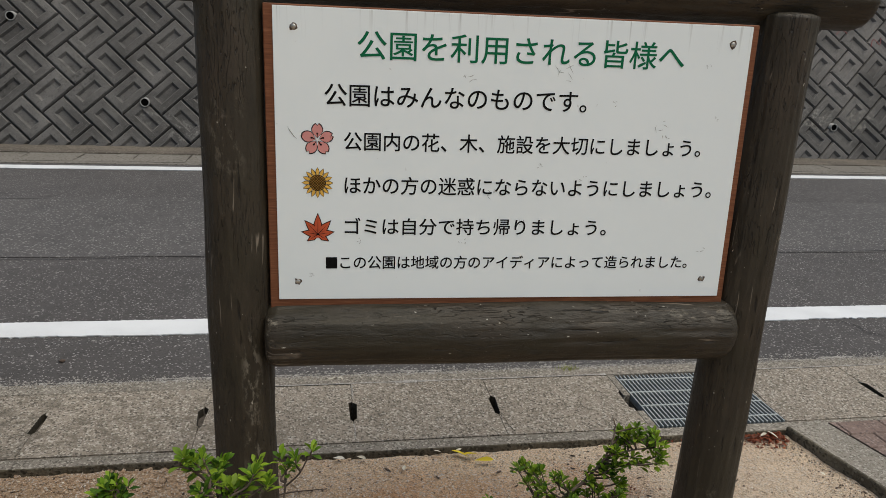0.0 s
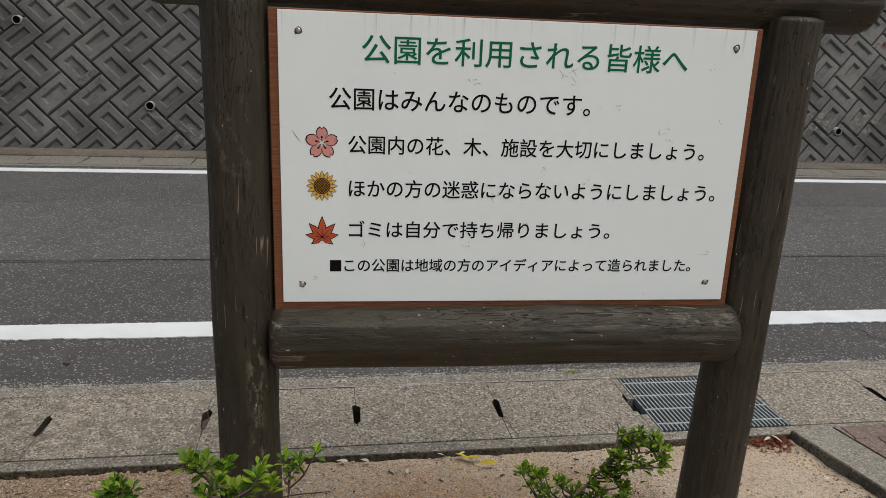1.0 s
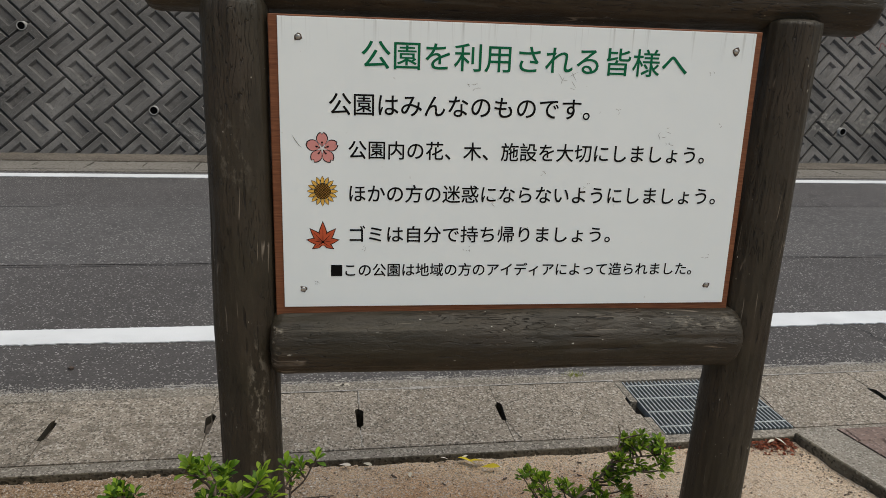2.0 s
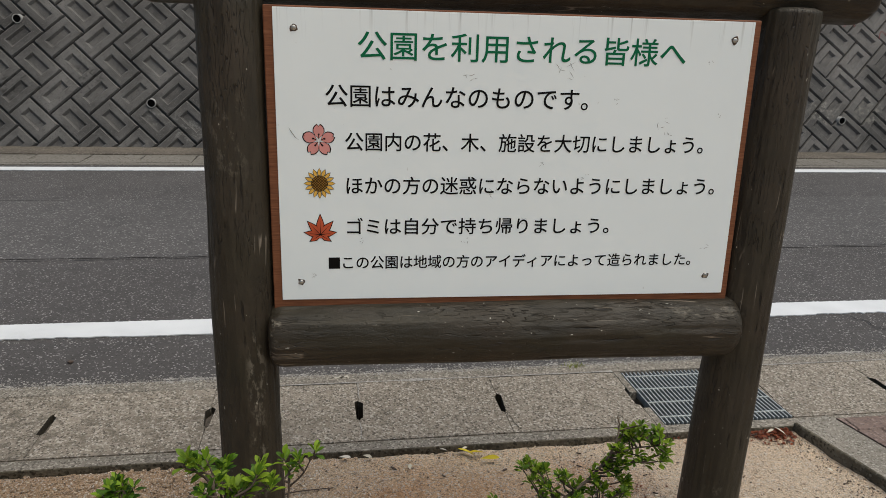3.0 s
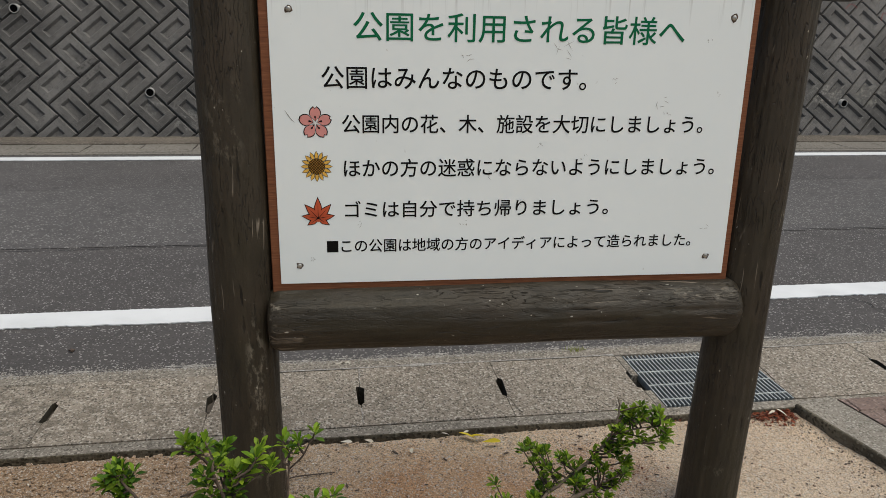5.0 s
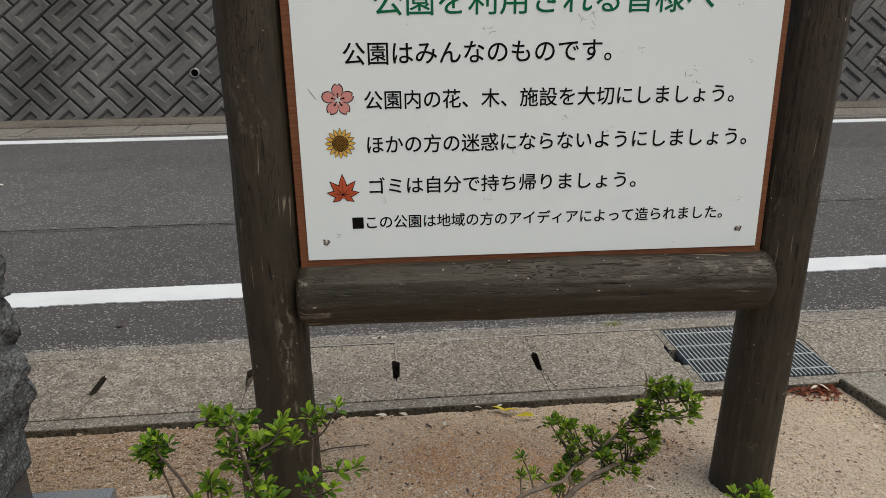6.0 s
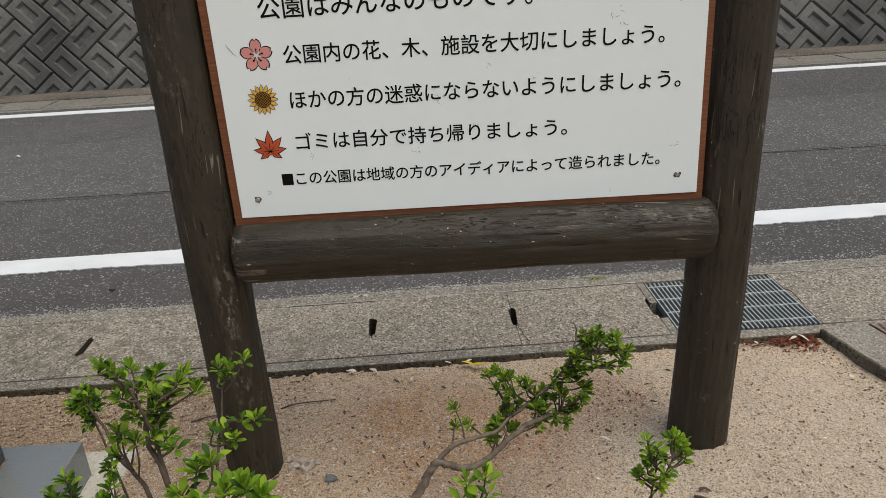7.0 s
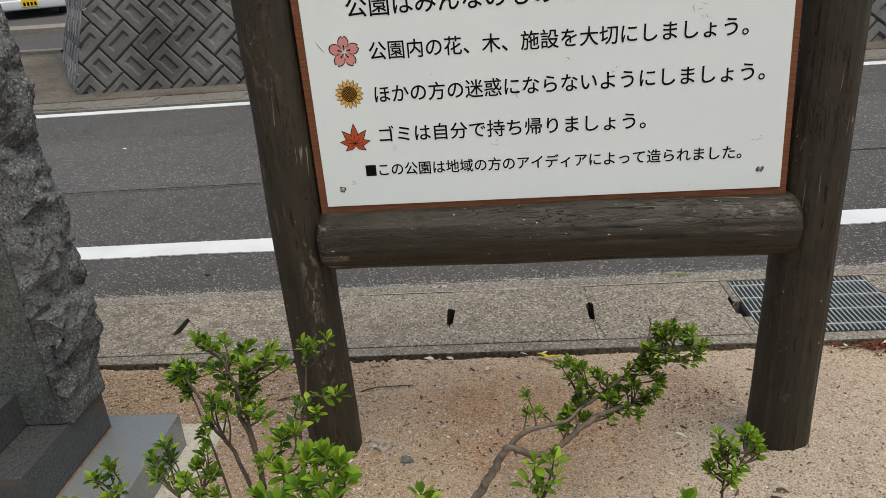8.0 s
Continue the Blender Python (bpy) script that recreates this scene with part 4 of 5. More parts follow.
for k in range(5):
    a = k * math.tau / 5
    blossom = flat_shape("petal_outline", turned(petal, a), CX, CZ, 0, M["black_ink"])
    inner = [(x * 0.86, 0.0034 + (y - 0.0030) * 0.92) for x, y in petal]
    flat_shape("petal", turned(inner, a), CX, CZ, 1, M["pink_ink"], blossom, "pink petal")
    flat_shape("stamen", turned([(-0.0009, 0.004), (0.0009, 0.004), (0.0009, 0.0125), (0.0024, 0.0135), (0.0018, 0.017), (-0.0018, 0.017), (-0.0024, 0.0135), (-0.0009, 0.0125)], a + 0.0), CX, CZ, 2, M["black_ink"], blossom)
flat_shape("blossom_eye", [p for k in range(5) for p in (turned([(0, 0.0072)], k * math.tau / 5 + 0.628)[0], turned([(0, 0.0016)], (k + 0.5) * math.tau / 5 + 0.628)[0])], CX, CZ, 3, M["white_ink"])
# sunflower
CX, CZ = 0.1, 1.1490
ray_petal = [(0, 0.017), (-0.0034, 0.0205), (-0.0051, 0.0262), (-0.0042, 0.0315), (0, 0.039), (0.0042, 0.0315), (0.0051, 0.0262), (0.0034, 0.0205)]
for k in range(16):
    a = k * math.tau / 16
    o = flat_shape("ray_outline", turned(ray_petal, a), CX, CZ, 0, M["black_ink"])
    flat_shape("ray_petal", turned([(x * 0.74, 0.0020 + y * 0.915) for x, y in ray_petal], a), CX, CZ, 1, M["yellow_ink"], o, "yellow ray petal")
disc = flat_shape("disc_outline", ring_points(0.0205, 40), CX, CZ, 2, M["black_ink"])
flat_shape("seed_disc", ring_points(0.0193, 40), CX, CZ, 3, M["brown_ink"], disc, "brown seed disc")
for k in range(-3, 4):
    h = math.sqrt(max(0, 0.0193 ** 2 - (k * 0.0046) ** 2))
    for a in (0.785, -0.785):
        flat_shape("seed_line", turned([(-h, k * 0.0046 - 0.0007), (h, k * 0.0046 - 0.0007), (h, k * 0.0046 + 0.0007), (-h, k * 0.0046 + 0.0007)], a), CX, CZ, 4, M["black_ink"], disc)
# maple leaf
CX, CZ = 0.0997, 1.0365
lobes = ((90, 0.053, 0.0092), (48, 0.047, 0.0088), (9, 0.040, 0.0078), (-33, 0.031, 0.0068), (132, 0.047, 0.0088), (171, 0.040, 0.0078), (213, 0.031, 0.0068))


def lobe(r, w, grow):
    return [(-0.004, 0), (r * 0.28, -w * 0.75 - grow), (r * 0.5, -w - grow), (r * 0.72, -w * 0.62 - grow), (r + grow * 2, 0), (r * 0.72, w * 0.62 + grow), (r * 0.5, w + grow), (r * 0.28, w * 0.75 + grow)]


for deg, r, w in lobes:
    leaf_o = flat_shape("maple_outline", turned(lobe(r, w, 0.0015), radians(deg)), CX, CZ - 0.0195, 0, M["black_ink"])
    flat_shape("maple_lobe", turned(lobe(r, w, -0.0006), radians(deg)), CX, CZ - 0.0195, 1, M["orange_ink"], leaf_o, "orange-red maple leaf lobe")
    flat_shape("leaf_vein", turned([(0, -0.0010), (r * 0.8, 0), (0, 0.0010)], radians(deg)), CX, CZ - 0.0195, 3, M["black_ink"], leaf_o)
flat_shape("maple_heart", ring_points(0.0092, 20), CX, CZ - 0.0195, 2, M["orange_ink"], None, "orange-red middle of the maple leaf")


def screw(x, z):
    bm = bmesh.new()
    bmesh.ops.create_uvsphere(bm, u_segments=14, v_segments=8, radius=0.0064, matrix=Matrix.Translation((x, -0.0005, z)) @ Matrix.Diagonal((1, 0.5, 1, 1)))
    o = part("screw", bm, M["screw"], sign, "domed steel screw", True)
    bm = bmesh.new()
    n = 11
    rng = random.Random(int(x * 1000))
    bm.faces.new([bm.verts.new((x + (0.0095 + rng.uniform(-0.003, 0.003)) * math.cos(k * math.tau / n), -0.0004, z + (0.0095 + rng.uniform(-0.003, 0.003)) * math.sin(k * math.tau / n))) for k in range(n)])
    part("chipped_rim", bm, M["twig"], o, "chipped paint round the screw")


for x, z in ((0.0474, 1.5172), (1.1375, 1.5172), (0.0488, 0.891), (1.1445, 0.895)):
    screw(x, z)

flat_shape("scratch", [(0, 0), (0.006, -0.0125), (0.016, -0.026), (0.026, -0.033), (0.0175, -0.0255), (0.008, -0.0122)], 0.028, 1.288, -0.7, M["scratch"])
rng = random.Random(3)
for x, z, ln, n in ((0.47, 1.41, 0.03, 4), (0.70, 1.43, 0.05, 5), (0.97, 1.31, 0.03, 4), (0.99, 1.28, 0.02, 3), (0.55, 1.13, 0.035, 3), (0.47, 1.0, 0.022, 3), (0.84, 1.36, 0.02, 2), (1.08, 1.46, 0.015, 2), (1.12, 1.33, 0.015, 2), (0.78, 1.17, 0.02, 2), (0.9, 1.46, 0.02, 3), (0.08, 0.91, 0.015, 3), (1.13, 0.98, 0.02, 2), (0.3, 1.25, 0.02, 2), (0.66, 1.2, 0.015, 3), (0.2, 1.0, 0.018, 2), (0.62, 1.05, 0.02, 2)):
    for _ in range(n + 2):
        a, xx, zz = rng.uniform(0, 3.1), x + rng.uniform(-1, 1) * ln * 0.5, z + rng.uniform(-1, 1) * ln * 0.4
        L2 = ln * rng.uniform(0.25, 0.6)
        b = rng.uniform(-0.2, 0.2)
        pts = [(-L2 / 2, 0), (0, -0.0006 + b * L2 * 0.4), (L2 / 2, 0), (0, 0.0005 + b * L2 * 0.4)]
        flat_shape("scratch", turned(pts, a), xx, zz, -0.7, M["scratch"], panel)

# ---- stone monument beside the board ----
monument = thing("stone_monument", "rough-edged grey granite monument slab on stepped polished plinths", "monument")
part("lower_plinth", box(bmesh.new(), -2.7, -0.772, 1.30, 1.947, -0.05, 0.10, 0.004), M["polished"], monument, "wide polished granite base")
part("upper_plinth", box(bmesh.new(), -2.5, -0.978, 1.45, 1.885, 0.10, 0.252, 0.004), M["polished_dark"], monument, "upper polished granite step")
part("rust_seam", box(bmesh.new(), -0.979, -0.972, 1.45, 1.885, 0.0985, 0.1015, 0.001, 1), flat("rusty_mortar_seam", (0.17, 0.105, 0.06), 0.9, 0, 0.5, 40), monument, "rust-stained mortar seam")
part("front_block", box(bmesh.new(), -2.42, -1.103, 1.46, 1.6825, 0.252, 0.368, 0.004), M["polished_dark"], monument, "polished block before the slab")


def rough_slab():
    """Upright slab: sawn front, broken right margin and side."""
    # unseen top and left end are added size, to dim the ground nearby
    x0, x1, y0, y1, z0, z1 = -2.36, -0.955, 1.69, 1.875, 0.253, 2.05
    edge = []
    n = 26
    edge += [(x0 + (x1 - x0) * i / 70, y0) for i in range(70)]
    edge += [(x1, y0 + (y1 - y0) * i / n) for i in range(n)]
    edge += [(x1 + (x0 - x1) * i / 20, y1) for i in range(20)]
    edge += [(x0, y1 + (y0 - y1) * i / 8) for i in range(8)]
    bm = bmesh.new()
    rows = 180
    prev = None
    for j in range(rows + 1):
        z = z0 + (z1 - z0) * j / rows
        ring = []
        for x, y in edge:
            w = min(1.0, max(0.0, (x + 0.995) / 0.035)) if y < y1 - 0.01 else min(1.0, max(0.0, (x + 1.3) / 0.2))
            foot = min(1.0, max(0.0, (z - z0 - 0.05 - 0.06 * (y - y0) / (y1 - y0)) / 0.05))
            p = Vector((x * 1.0, y, z))
            f = noise.fractal(p * 7, 0.65, 2.2, 6) * 0.03 + noise.fractal(p * 24 + Vector((7, 0, 0)), 0.6, 2.1, 4) * 0.007
            cell = noise.cell(Vector((x * 8, y * 9, z * 6.5))) * 0.02
            bow = 0.035 * math.sin((z - z0) * 2.1 + 0.4) + 0.012 * noise.noise((0, y * 3, z * 4))
            side_w = 1.0 if x > x1 - 0.002 else 0.5
            d = (f * 1.25 + cell * 1.2) * w * (0.12 + 0.88 * foot)
            sx = w * side_w * (bow + 0.01) * foot
            ring.append(bm.verts.new((x + d * (1 if x > x1 - 0.06 else 0.3) + sx, y + (d * 0.9 if y < y0 + 0.02 else -d * 0.5 if y > y1 - 0.02 else 0), z)))
        if prev:
            m = len(ring)
            for k in range(m):
                bm.faces.new((prev[k], prev[(k + 1) % m], ring[(k + 1) % m], ring[k]))
        else:
            bm.faces.new(ring[::-1])
        prev = ring
    bm.faces.new(prev)
    return bm


part("slab", rough_slab(), M["granite_rough"], monument, "upright slab with broken granite edges", True)
part("sawn_face", box(bmesh.new(), -2.30, -0.992, 1.683, 1.70, 0.2545, 1.98, 0.003), M["granite_sawn"], monument, "dark sawn front face")
tagged(part("foundation_slab", box(bmesh.new(), -2.85, -0.665, 1.2, 2.065, -0.2, -0.027, 0.006), M["foundation"]), "pale thin concrete pad under the monument", "concrete pad", kind="structure")

# ---- azalea shrubs ----
def leaf_mesh(name, mat, fold, droop, wide):
    """A blunt oval leaf, unit length along y, folded at its rib and drooping."""
    bm = bmesh.new()
    rows = []
    for t, w in ((0.0, 0.06), (0.2, 0.4), (0.45, 0.82), (0.66, 1.0), (0.84, 0.72), (0.95, 0.32), (1.0, 0.05)):
        h = -droop * t * t
        x = wide * w / 2
        rows.append([bm.verts.new((-x, t, h + fold * x)), bm.verts.new((0, t, h)), bm.verts.new((x, t, h + fold * x))])
    for a, b in zip(rows, rows[1:]):
        bm.faces.new((a[0], a[1], b[1], b[0]))
        bm.faces.new((a[1], a[2], b[2], b[1]))
    return finish(name, bm, mat, True)


LEAVES = [leaf_mesh("leaf", M["leaf"], f, d, w) for f, d, w in ((0.5, 0.12, 0.45), (0.35, 0.25, 0.50), (0.6, 0.05, 0.42))]
OLD = [leaf_mesh("leaf", M["leaf_old"], f, d, w) for f, d, w in ((0.4, 0.2, 0.46), (0.3, 0.3, 0.43))]


def shrub(label, base, trunks, tips, seed, size=0.034, per=11, old=0.35, extra=1, spread=0.016, bark="stem_dark"):
    """A shrub: trunk curves, a twig to every shoot tip, a rosette of leaves at each tip and a few along the twigs."""
    rng = random.Random(seed)
    root = thing("azalea_shrub", label, "shrub", Matrix.Translation(base), group="azalea shrubs")
    b0 = Vector(base)
    bm = bmesh.new()
    nodes = []
    for ctrl, r0, r1 in trunks:
        pts = curve_points(ctrl, 6)
        k = len(pts)
        tube(bm, [p - b0 + Vector((rng.uniform(-1, 1), rng.uniform(-1, 1), 0)) * r0 * 0.25 for p in pts], [r0 + (r1 - r0) * i / (k - 1) for i in range(k)], 8)
        nodes += pts
    part("trunk", bm, M[bark], root, "bent grey-brown woody stem", True)
    leaves = []
    tips = [Vector(t) for t in tips]
    tips += [t + Vector((rng.gauss(0, 1), rng.gauss(0, 1), rng.gauss(-0.3, 0.8))) * spread for t in tips for _ in range(extra)]
    for tip in tips:
        near = min(nodes, key=lambda p: (p - tip).length + max(0, p.z - tip.z + 0.02) * 3)
        mid = near.lerp(tip, 0.55) + Vector((rng.uniform(-1, 1), rng.uniform(-1, 1), rng.uniform(-1.0, 0.3))) * 0.012
        pts = curve_points((near - b0, mid - b0, tip - b0), 4)
        part("twig", tube(bmesh.new(), pts, [0.0028 - 0.0014 * i / (len(pts) - 1) for i in range(len(pts))], 6), M["twig"], root, smooth=True)
        d = (tip - mid).normalized() * 0.6 + Vector((rng.uniform(-0.3, 0.3), rng.uniform(-0.4, 0.1), 0.75))
        d.normalize()
        a = d.orthogonal().normalized()
        c = d.cross(a)
        ph = rng.uniform(0, 6.28)
        for i in range(per + rng.randint(-3, 3)):
            u = i / per
            ang = ph + i * 2.4 + rng.uniform(-0.3, 0.3)
            incl = 0.25 + 0.85 * (1 - u) + rng.uniform(-0.2, 0.25)
            out = (math.cos(ang) * a + math.sin(ang) * c)
            way = (math.cos(incl) * d + math.sin(incl) * out).normalized()
            pos = tip - b0 + d * (0.022 * (u - 0.75)) + out * 0.002
            leaves.append((pos, way, size * rng.uniform(0.62, 1.15) * (0.8 + 0.3 * (1 - u)), u))
        for q in (0.45, 0.7):
            if rng.random() < 0.6:
                p = pts[int(q * (len(pts) - 1))]
                way = Vector((rng.uniform(-1, 1), rng.uniform(-1, 1), rng.uniform(0.0, 0.9))).normalized()
                leaves.append((p, way, size * rng.uniform(0.5, 0.9), 0.0))
    rng.shuffle(leaves)
    rest_v, rest_f = [], []
    for count, (pos, way, ln, u) in enumerate(leaves):
        kinds = OLD if rng.random() < old * (1.3 - u) else LEAVES
        me = kinds[rng.randrange(len(kinds))]
        side_v = way.cross(Vector((rng.uniform(-0.35, 0.35), rng.uniform(-0.35, 0.35), 1)))
        side_v = side_v.normalized() if side_v.length > 0.05 else Vector((1, 0, 0))
        up = side_v.cross(way)
        m = Matrix.Translation(pos) @ Matrix((side_v, way, up)).transposed().to_4x4() @ Matrix.Scale(ln, 4)
        if count < 290:
            ob = new("leaf", me)
            ob.parent = root
            ob.matrix_local = m
        else:
            k = len(rest_v)
            rest_v += [tuple(m @ v.co) for v in me.vertices]
            rest_f += [tuple(k + i for i in p.vertices) for p in me.polygons]
    if rest_f:
        me = bpy.data.meshes.new("foliage")
        me.from_pydata(rest_v, [], rest_f)
        me.materials.append(M["foliage"])
        me.polygons.foreach_set("use_smooth", [True] * len(rest_f))
        ob = tagged(new("foliage", me), "dense small green leaves", kind="stuff")
        ob.parent = root
    return root


shrub("leafy azalea shrub with fresh green shoots before the post", (-0.15, 1.10, SOIL),
      [(((-0.15, 1.10, SOIL), (-0.17, 1.12, 0.3), (-0.178, 1.14, 0.558), (-0.217, 1.18, 0.635), (-0.205, 1.2, 0.70)), 0.008, 0.004),
       (((-0.17, 1.12, 0.35), (-0.254, 1.2, 0.514), (-0.336, 1.3, 0.504), (-0.404, 1.4, 0.515), (-0.47, 1.48, 0.53)), 0.005, 0.003),
       (((-0.178, 1.14, 0.56), (-0.20, 1.17, 0.66), (-0.227, 1.18, 0.75), (-0.25, 1.165, 0.79)), 0.004, 0.002)],
      [(-0.258, 1.163, 0.812), (-0.484, 1.495, 0.542), (-0.466, 1.47, 0.515), (-0.50, 1.48, 0.52), (-0.47, 1.50, 0.55), (-0.248, 1.2, 0.765), (-0.219, 1.2, 0.737), (-0.224, 1.28, 0.718), (-0.183, 1.22, 0.707), (-0.20, 1.21, 0.72),
       (-0.149, 1.25, 0.734), (-0.13, 1.25, 0.696), (-0.227, 1.18, 0.69), (-0.298, 1.25, 0.6), (-0.346, 1.3, 0.52), (-0.165, 1.16, 0.632), (-0.24, 1.2, 0.70), (-0.19, 1.22, 0.675), (-0.26, 1.22, 0.61)], 11, 0.027, 14, 0.5, 1, 0.020)
shrub("dense dark green azalea shoot over the soil bed", (-0.30, 1.28, SOIL),
      [(((-0.30, 1.28, SOIL), (-0.36, 1.35, 0.25), (-0.44, 1.45, 0.44), (-0.478, 1.49, 0.52)), 0.004, 0.002)],
      [(-0.484, 1.49, 0.545), (-0.455, 1.48, 0.528), (-0.51, 1.49, 0.53), (-0.47, 1.47, 0.505), (-0.50, 1.50, 0.51), (-0.445, 1.49, 0.545), (-0.49, 1.47, 0.56)], 25, 0.025, 13, 0.9, 0, 0.012)
shrub("tall thin azalea shoot with loose green leaves", (-0.10, 1.12, SOIL),
      [(((-0.10, 1.12, SOIL), (-0.10, 1.15, 0.3), (-0.103, 1.18, 0.50), (-0.107, 1.24, 0.565), (-0.104, 1.28, 0.60), (-0.101, 1.31, 0.655)), 0.004, 0.002),
       (((-0.101, 1.31, 0.645), (-0.074, 1.31, 0.672), (-0.055, 1.32, 0.705)), 0.002, 0.0015)],
      [(-0.113, 1.34, 0.695), (-0.095, 1.33, 0.675), (-0.081, 1.32, 0.70), (-0.049, 1.32, 0.718), (-0.121, 1.27, 0.582), (-0.09, 1.25, 0.60), (-0.046, 1.23, 0.632), (-0.015, 1.22, 0.642), (-0.06, 1.2, 0.61), (-0.125, 1.16, 0.588)], 12, 0.026, 10, 0.2, 0, 0.012)
shrub("dense low azalea clump with large fresh leaves", (-0.02, 0.98, SOIL),
      [(((-0.02, 0.98, SOIL), (-0.03, 0.99, 0.3), (-0.03, 1.0, 0.56)), 0.007, 0.004), (((-0.03, 0.99, 0.3), (-0.08, 1.02, 0.5), (-0.10, 1.06, 0.57)), 0.005, 0.003), (((-0.03, 0.99, 0.3), (0.02, 0.96, 0.5), (0.035, 0.95, 0.6)), 0.005, 0.003)],
      [(-0.103, 1.1, 0.623), (-0.077, 1.1, 0.645), (-0.032, 1.02, 0.637), (0.008, 1.0, 0.66), (0.036, 0.98, 0.652), (0.001, 0.95, 0.64), (0.05, 0.95, 0.64), (-0.076, 1.0, 0.625), (-0.138, 1.08, 0.585), (-0.036, 0.95, 0.63), (0.038, 0.9, 0.645),
       (-0.104, 0.95, 0.605), (-0.05, 1.06, 0.61), (0.02, 1.02, 0.62), (-0.07, 0.93, 0.61), (-0.02, 0.92, 0.62), (-0.02, 1.0, 0.6), (-0.048, 1.1, 0.585), (-0.018, 1.1, 0.576)], 13, 0.034, 15, 0.25, 0, 0.02)
shrub("low azalea shoots beside the monument plinth", (-0.44, 1.24, SOIL),
      [(((-0.44, 1.24, SOIL), (-0.45, 1.27, 0.15), (-0.48, 1.33, 0.28)), 0.005, 0.003), (((-0.44, 1.24, 0.05), (-0.41, 1.26, 0.2), (-0.40, 1.3, 0.33)), 0.004, 0.003), (((-0.44, 1.24, 0.05), (-0.50, 1.2, 0.25), (-0.54, 1.19, 0.40)), 0.004, 0.002)],
      [(-0.525, 1.4, 0.39), (-0.57, 1.4, 0.356), (-0.513, 1.38, 0.35), (-0.54, 1.35, 0.33), (-0.402, 1.35, 0.4), (-0.421, 1.33, 0.374), (-0.369, 1.3, 0.373), (-0.536, 1.2, 0.47), (-0.586, 1.2, 0.455), (-0.504, 1.15, 0.46), (-0.409, 1.25, 0.383), (-0.312, 1.2, 0.40), (-0.58, 1.1, 0.47), (-0.44, 1.3, 0.36)], 14, 0.027, 12, 0.45, 1, 0.016)
shrub("leaning azalea branch with green shoots over the soil bed", (0.09, 1.42, SOIL),
      [(((0.09, 1.42, SOIL), (0.18, 1.43, 0.09), (0.236, 1.44, 0.156), (0.272, 1.45, 0.202), (0.31, 1.47, 0.263), (0.334, 1.48, 0.292), (0.372, 1.485, 0.270), (0.411, 1.49, 0.258), (0.456, 1.50, 0.269), (0.548, 1.52, 0.337), (0.60, 1.53, 0.36), (0.653, 1.545, 0.367)), 0.0135, 0.0055),
       (((0.334, 1.48, 0.29), (0.372, 1.49, 0.326), (0.414, 1.50, 0.335), (0.454, 1.52, 0.329), (0.492, 1.54, 0.328), (0.533, 1.57, 0.349)), 0.007, 0.004),
       (((0.533, 1.57, 0.345), (0.60, 1.57, 0.40), (0.65, 1.57, 0.45), (0.681, 1.55, 0.526), (0.696, 1.56, 0.583), (0.689, 1.56, 0.615)), 0.005, 0.0015),
       (((0.681, 1.55, 0.515), (0.74, 1.54, 0.535), (0.80, 1.535, 0.54)), 0.003, 0.0015)],
      [(0.817, 1.535, 0.543), (0.787, 1.534, 0.585), (0.747, 1.54, 0.598), (0.729, 1.55, 0.562), (0.781, 1.53, 0.546), (0.695, 1.55, 0.533), (0.67, 1.56, 0.48), (0.705, 1.53, 0.496), (0.721, 1.53, 0.437), (0.65, 1.57, 0.459), (0.616, 1.58, 0.413),
       (0.576, 1.6, 0.412), (0.534, 1.62, 0.394), (0.523, 1.65, 0.415), (0.557, 1.58, 0.375), (0.496, 1.57, 0.335), (0.472, 1.56, 0.309), (0.526, 1.57, 0.315), (0.598, 1.56, 0.385), (0.666, 1.54, 0.418), (0.679, 1.53, 0.39),
       (0.611, 1.55, 0.357), (0.385, 1.552, 0.346), (0.509, 1.69, 0.412), (0.74, 1.53, 0.52), (0.70, 1.54, 0.46), (0.64, 1.56, 0.40)], 15, 0.0225, 16, 0.38, 2, 0.018, "stem")
shrub("small azalea seedling with bright green leaves", (0.78, 1.22, SOIL),
      [(((0.78, 1.22, SOIL), (0.785, 1.23, 0.2), (0.79, 1.23, 0.36), (0.797, 1.235, 0.43)), 0.004, 0.002), (((0.786, 1.23, 0.352), (0.812, 1.23, 0.40), (0.835, 1.24, 0.45)), 0.003, 0.002)],
      [(0.775, 1.24, 0.497), (0.799, 1.235, 0.47), (0.853, 1.25, 0.461), (0.762, 1.24, 0.41), (0.812, 1.22, 0.455), (0.871, 1.26, 0.444), (0.795, 1.2, 0.433), (0.839, 1.25, 0.491), (0.78, 1.23, 0.45)], 16, 0.026, 9, 0.1, 1, 0.012)
for bx, by, tips, sd in ((0.39, 1.08, [(0.383, 1.1, 0.548), (0.424, 1.08, 0.536), (0.371, 1.1, 0.507), (0.397, 1.08, 0.51), (0.421, 1.1, 0.555)], 17), (0.165, 1.07, [(0.157, 1.1, 0.478), (0.18, 1.05, 0.505), (0.15, 1.06, 0.46)], 18), (0.65, 0.99, [(0.647, 1.0, 0.535), (0.665, 0.98, 0.52)], 19)):
    shrub("short azalea shoot with bright young leaves", (bx, by, SOIL), [(((bx, by, SOIL), (bx, by, 0.25), (bx, by + 0.01, 0.45)), 0.004, 0.002)], tips, sd, 0.033, 9, 0.15, 0)

# ---- litter on the soil ----
def soil_z(x, y):
    return soil_level(x, y) + 0.007 * noise.fractal((x * 7.0, y * 7.0, 3.1), 0.7, 2.1, 5) - edge_dip(y)


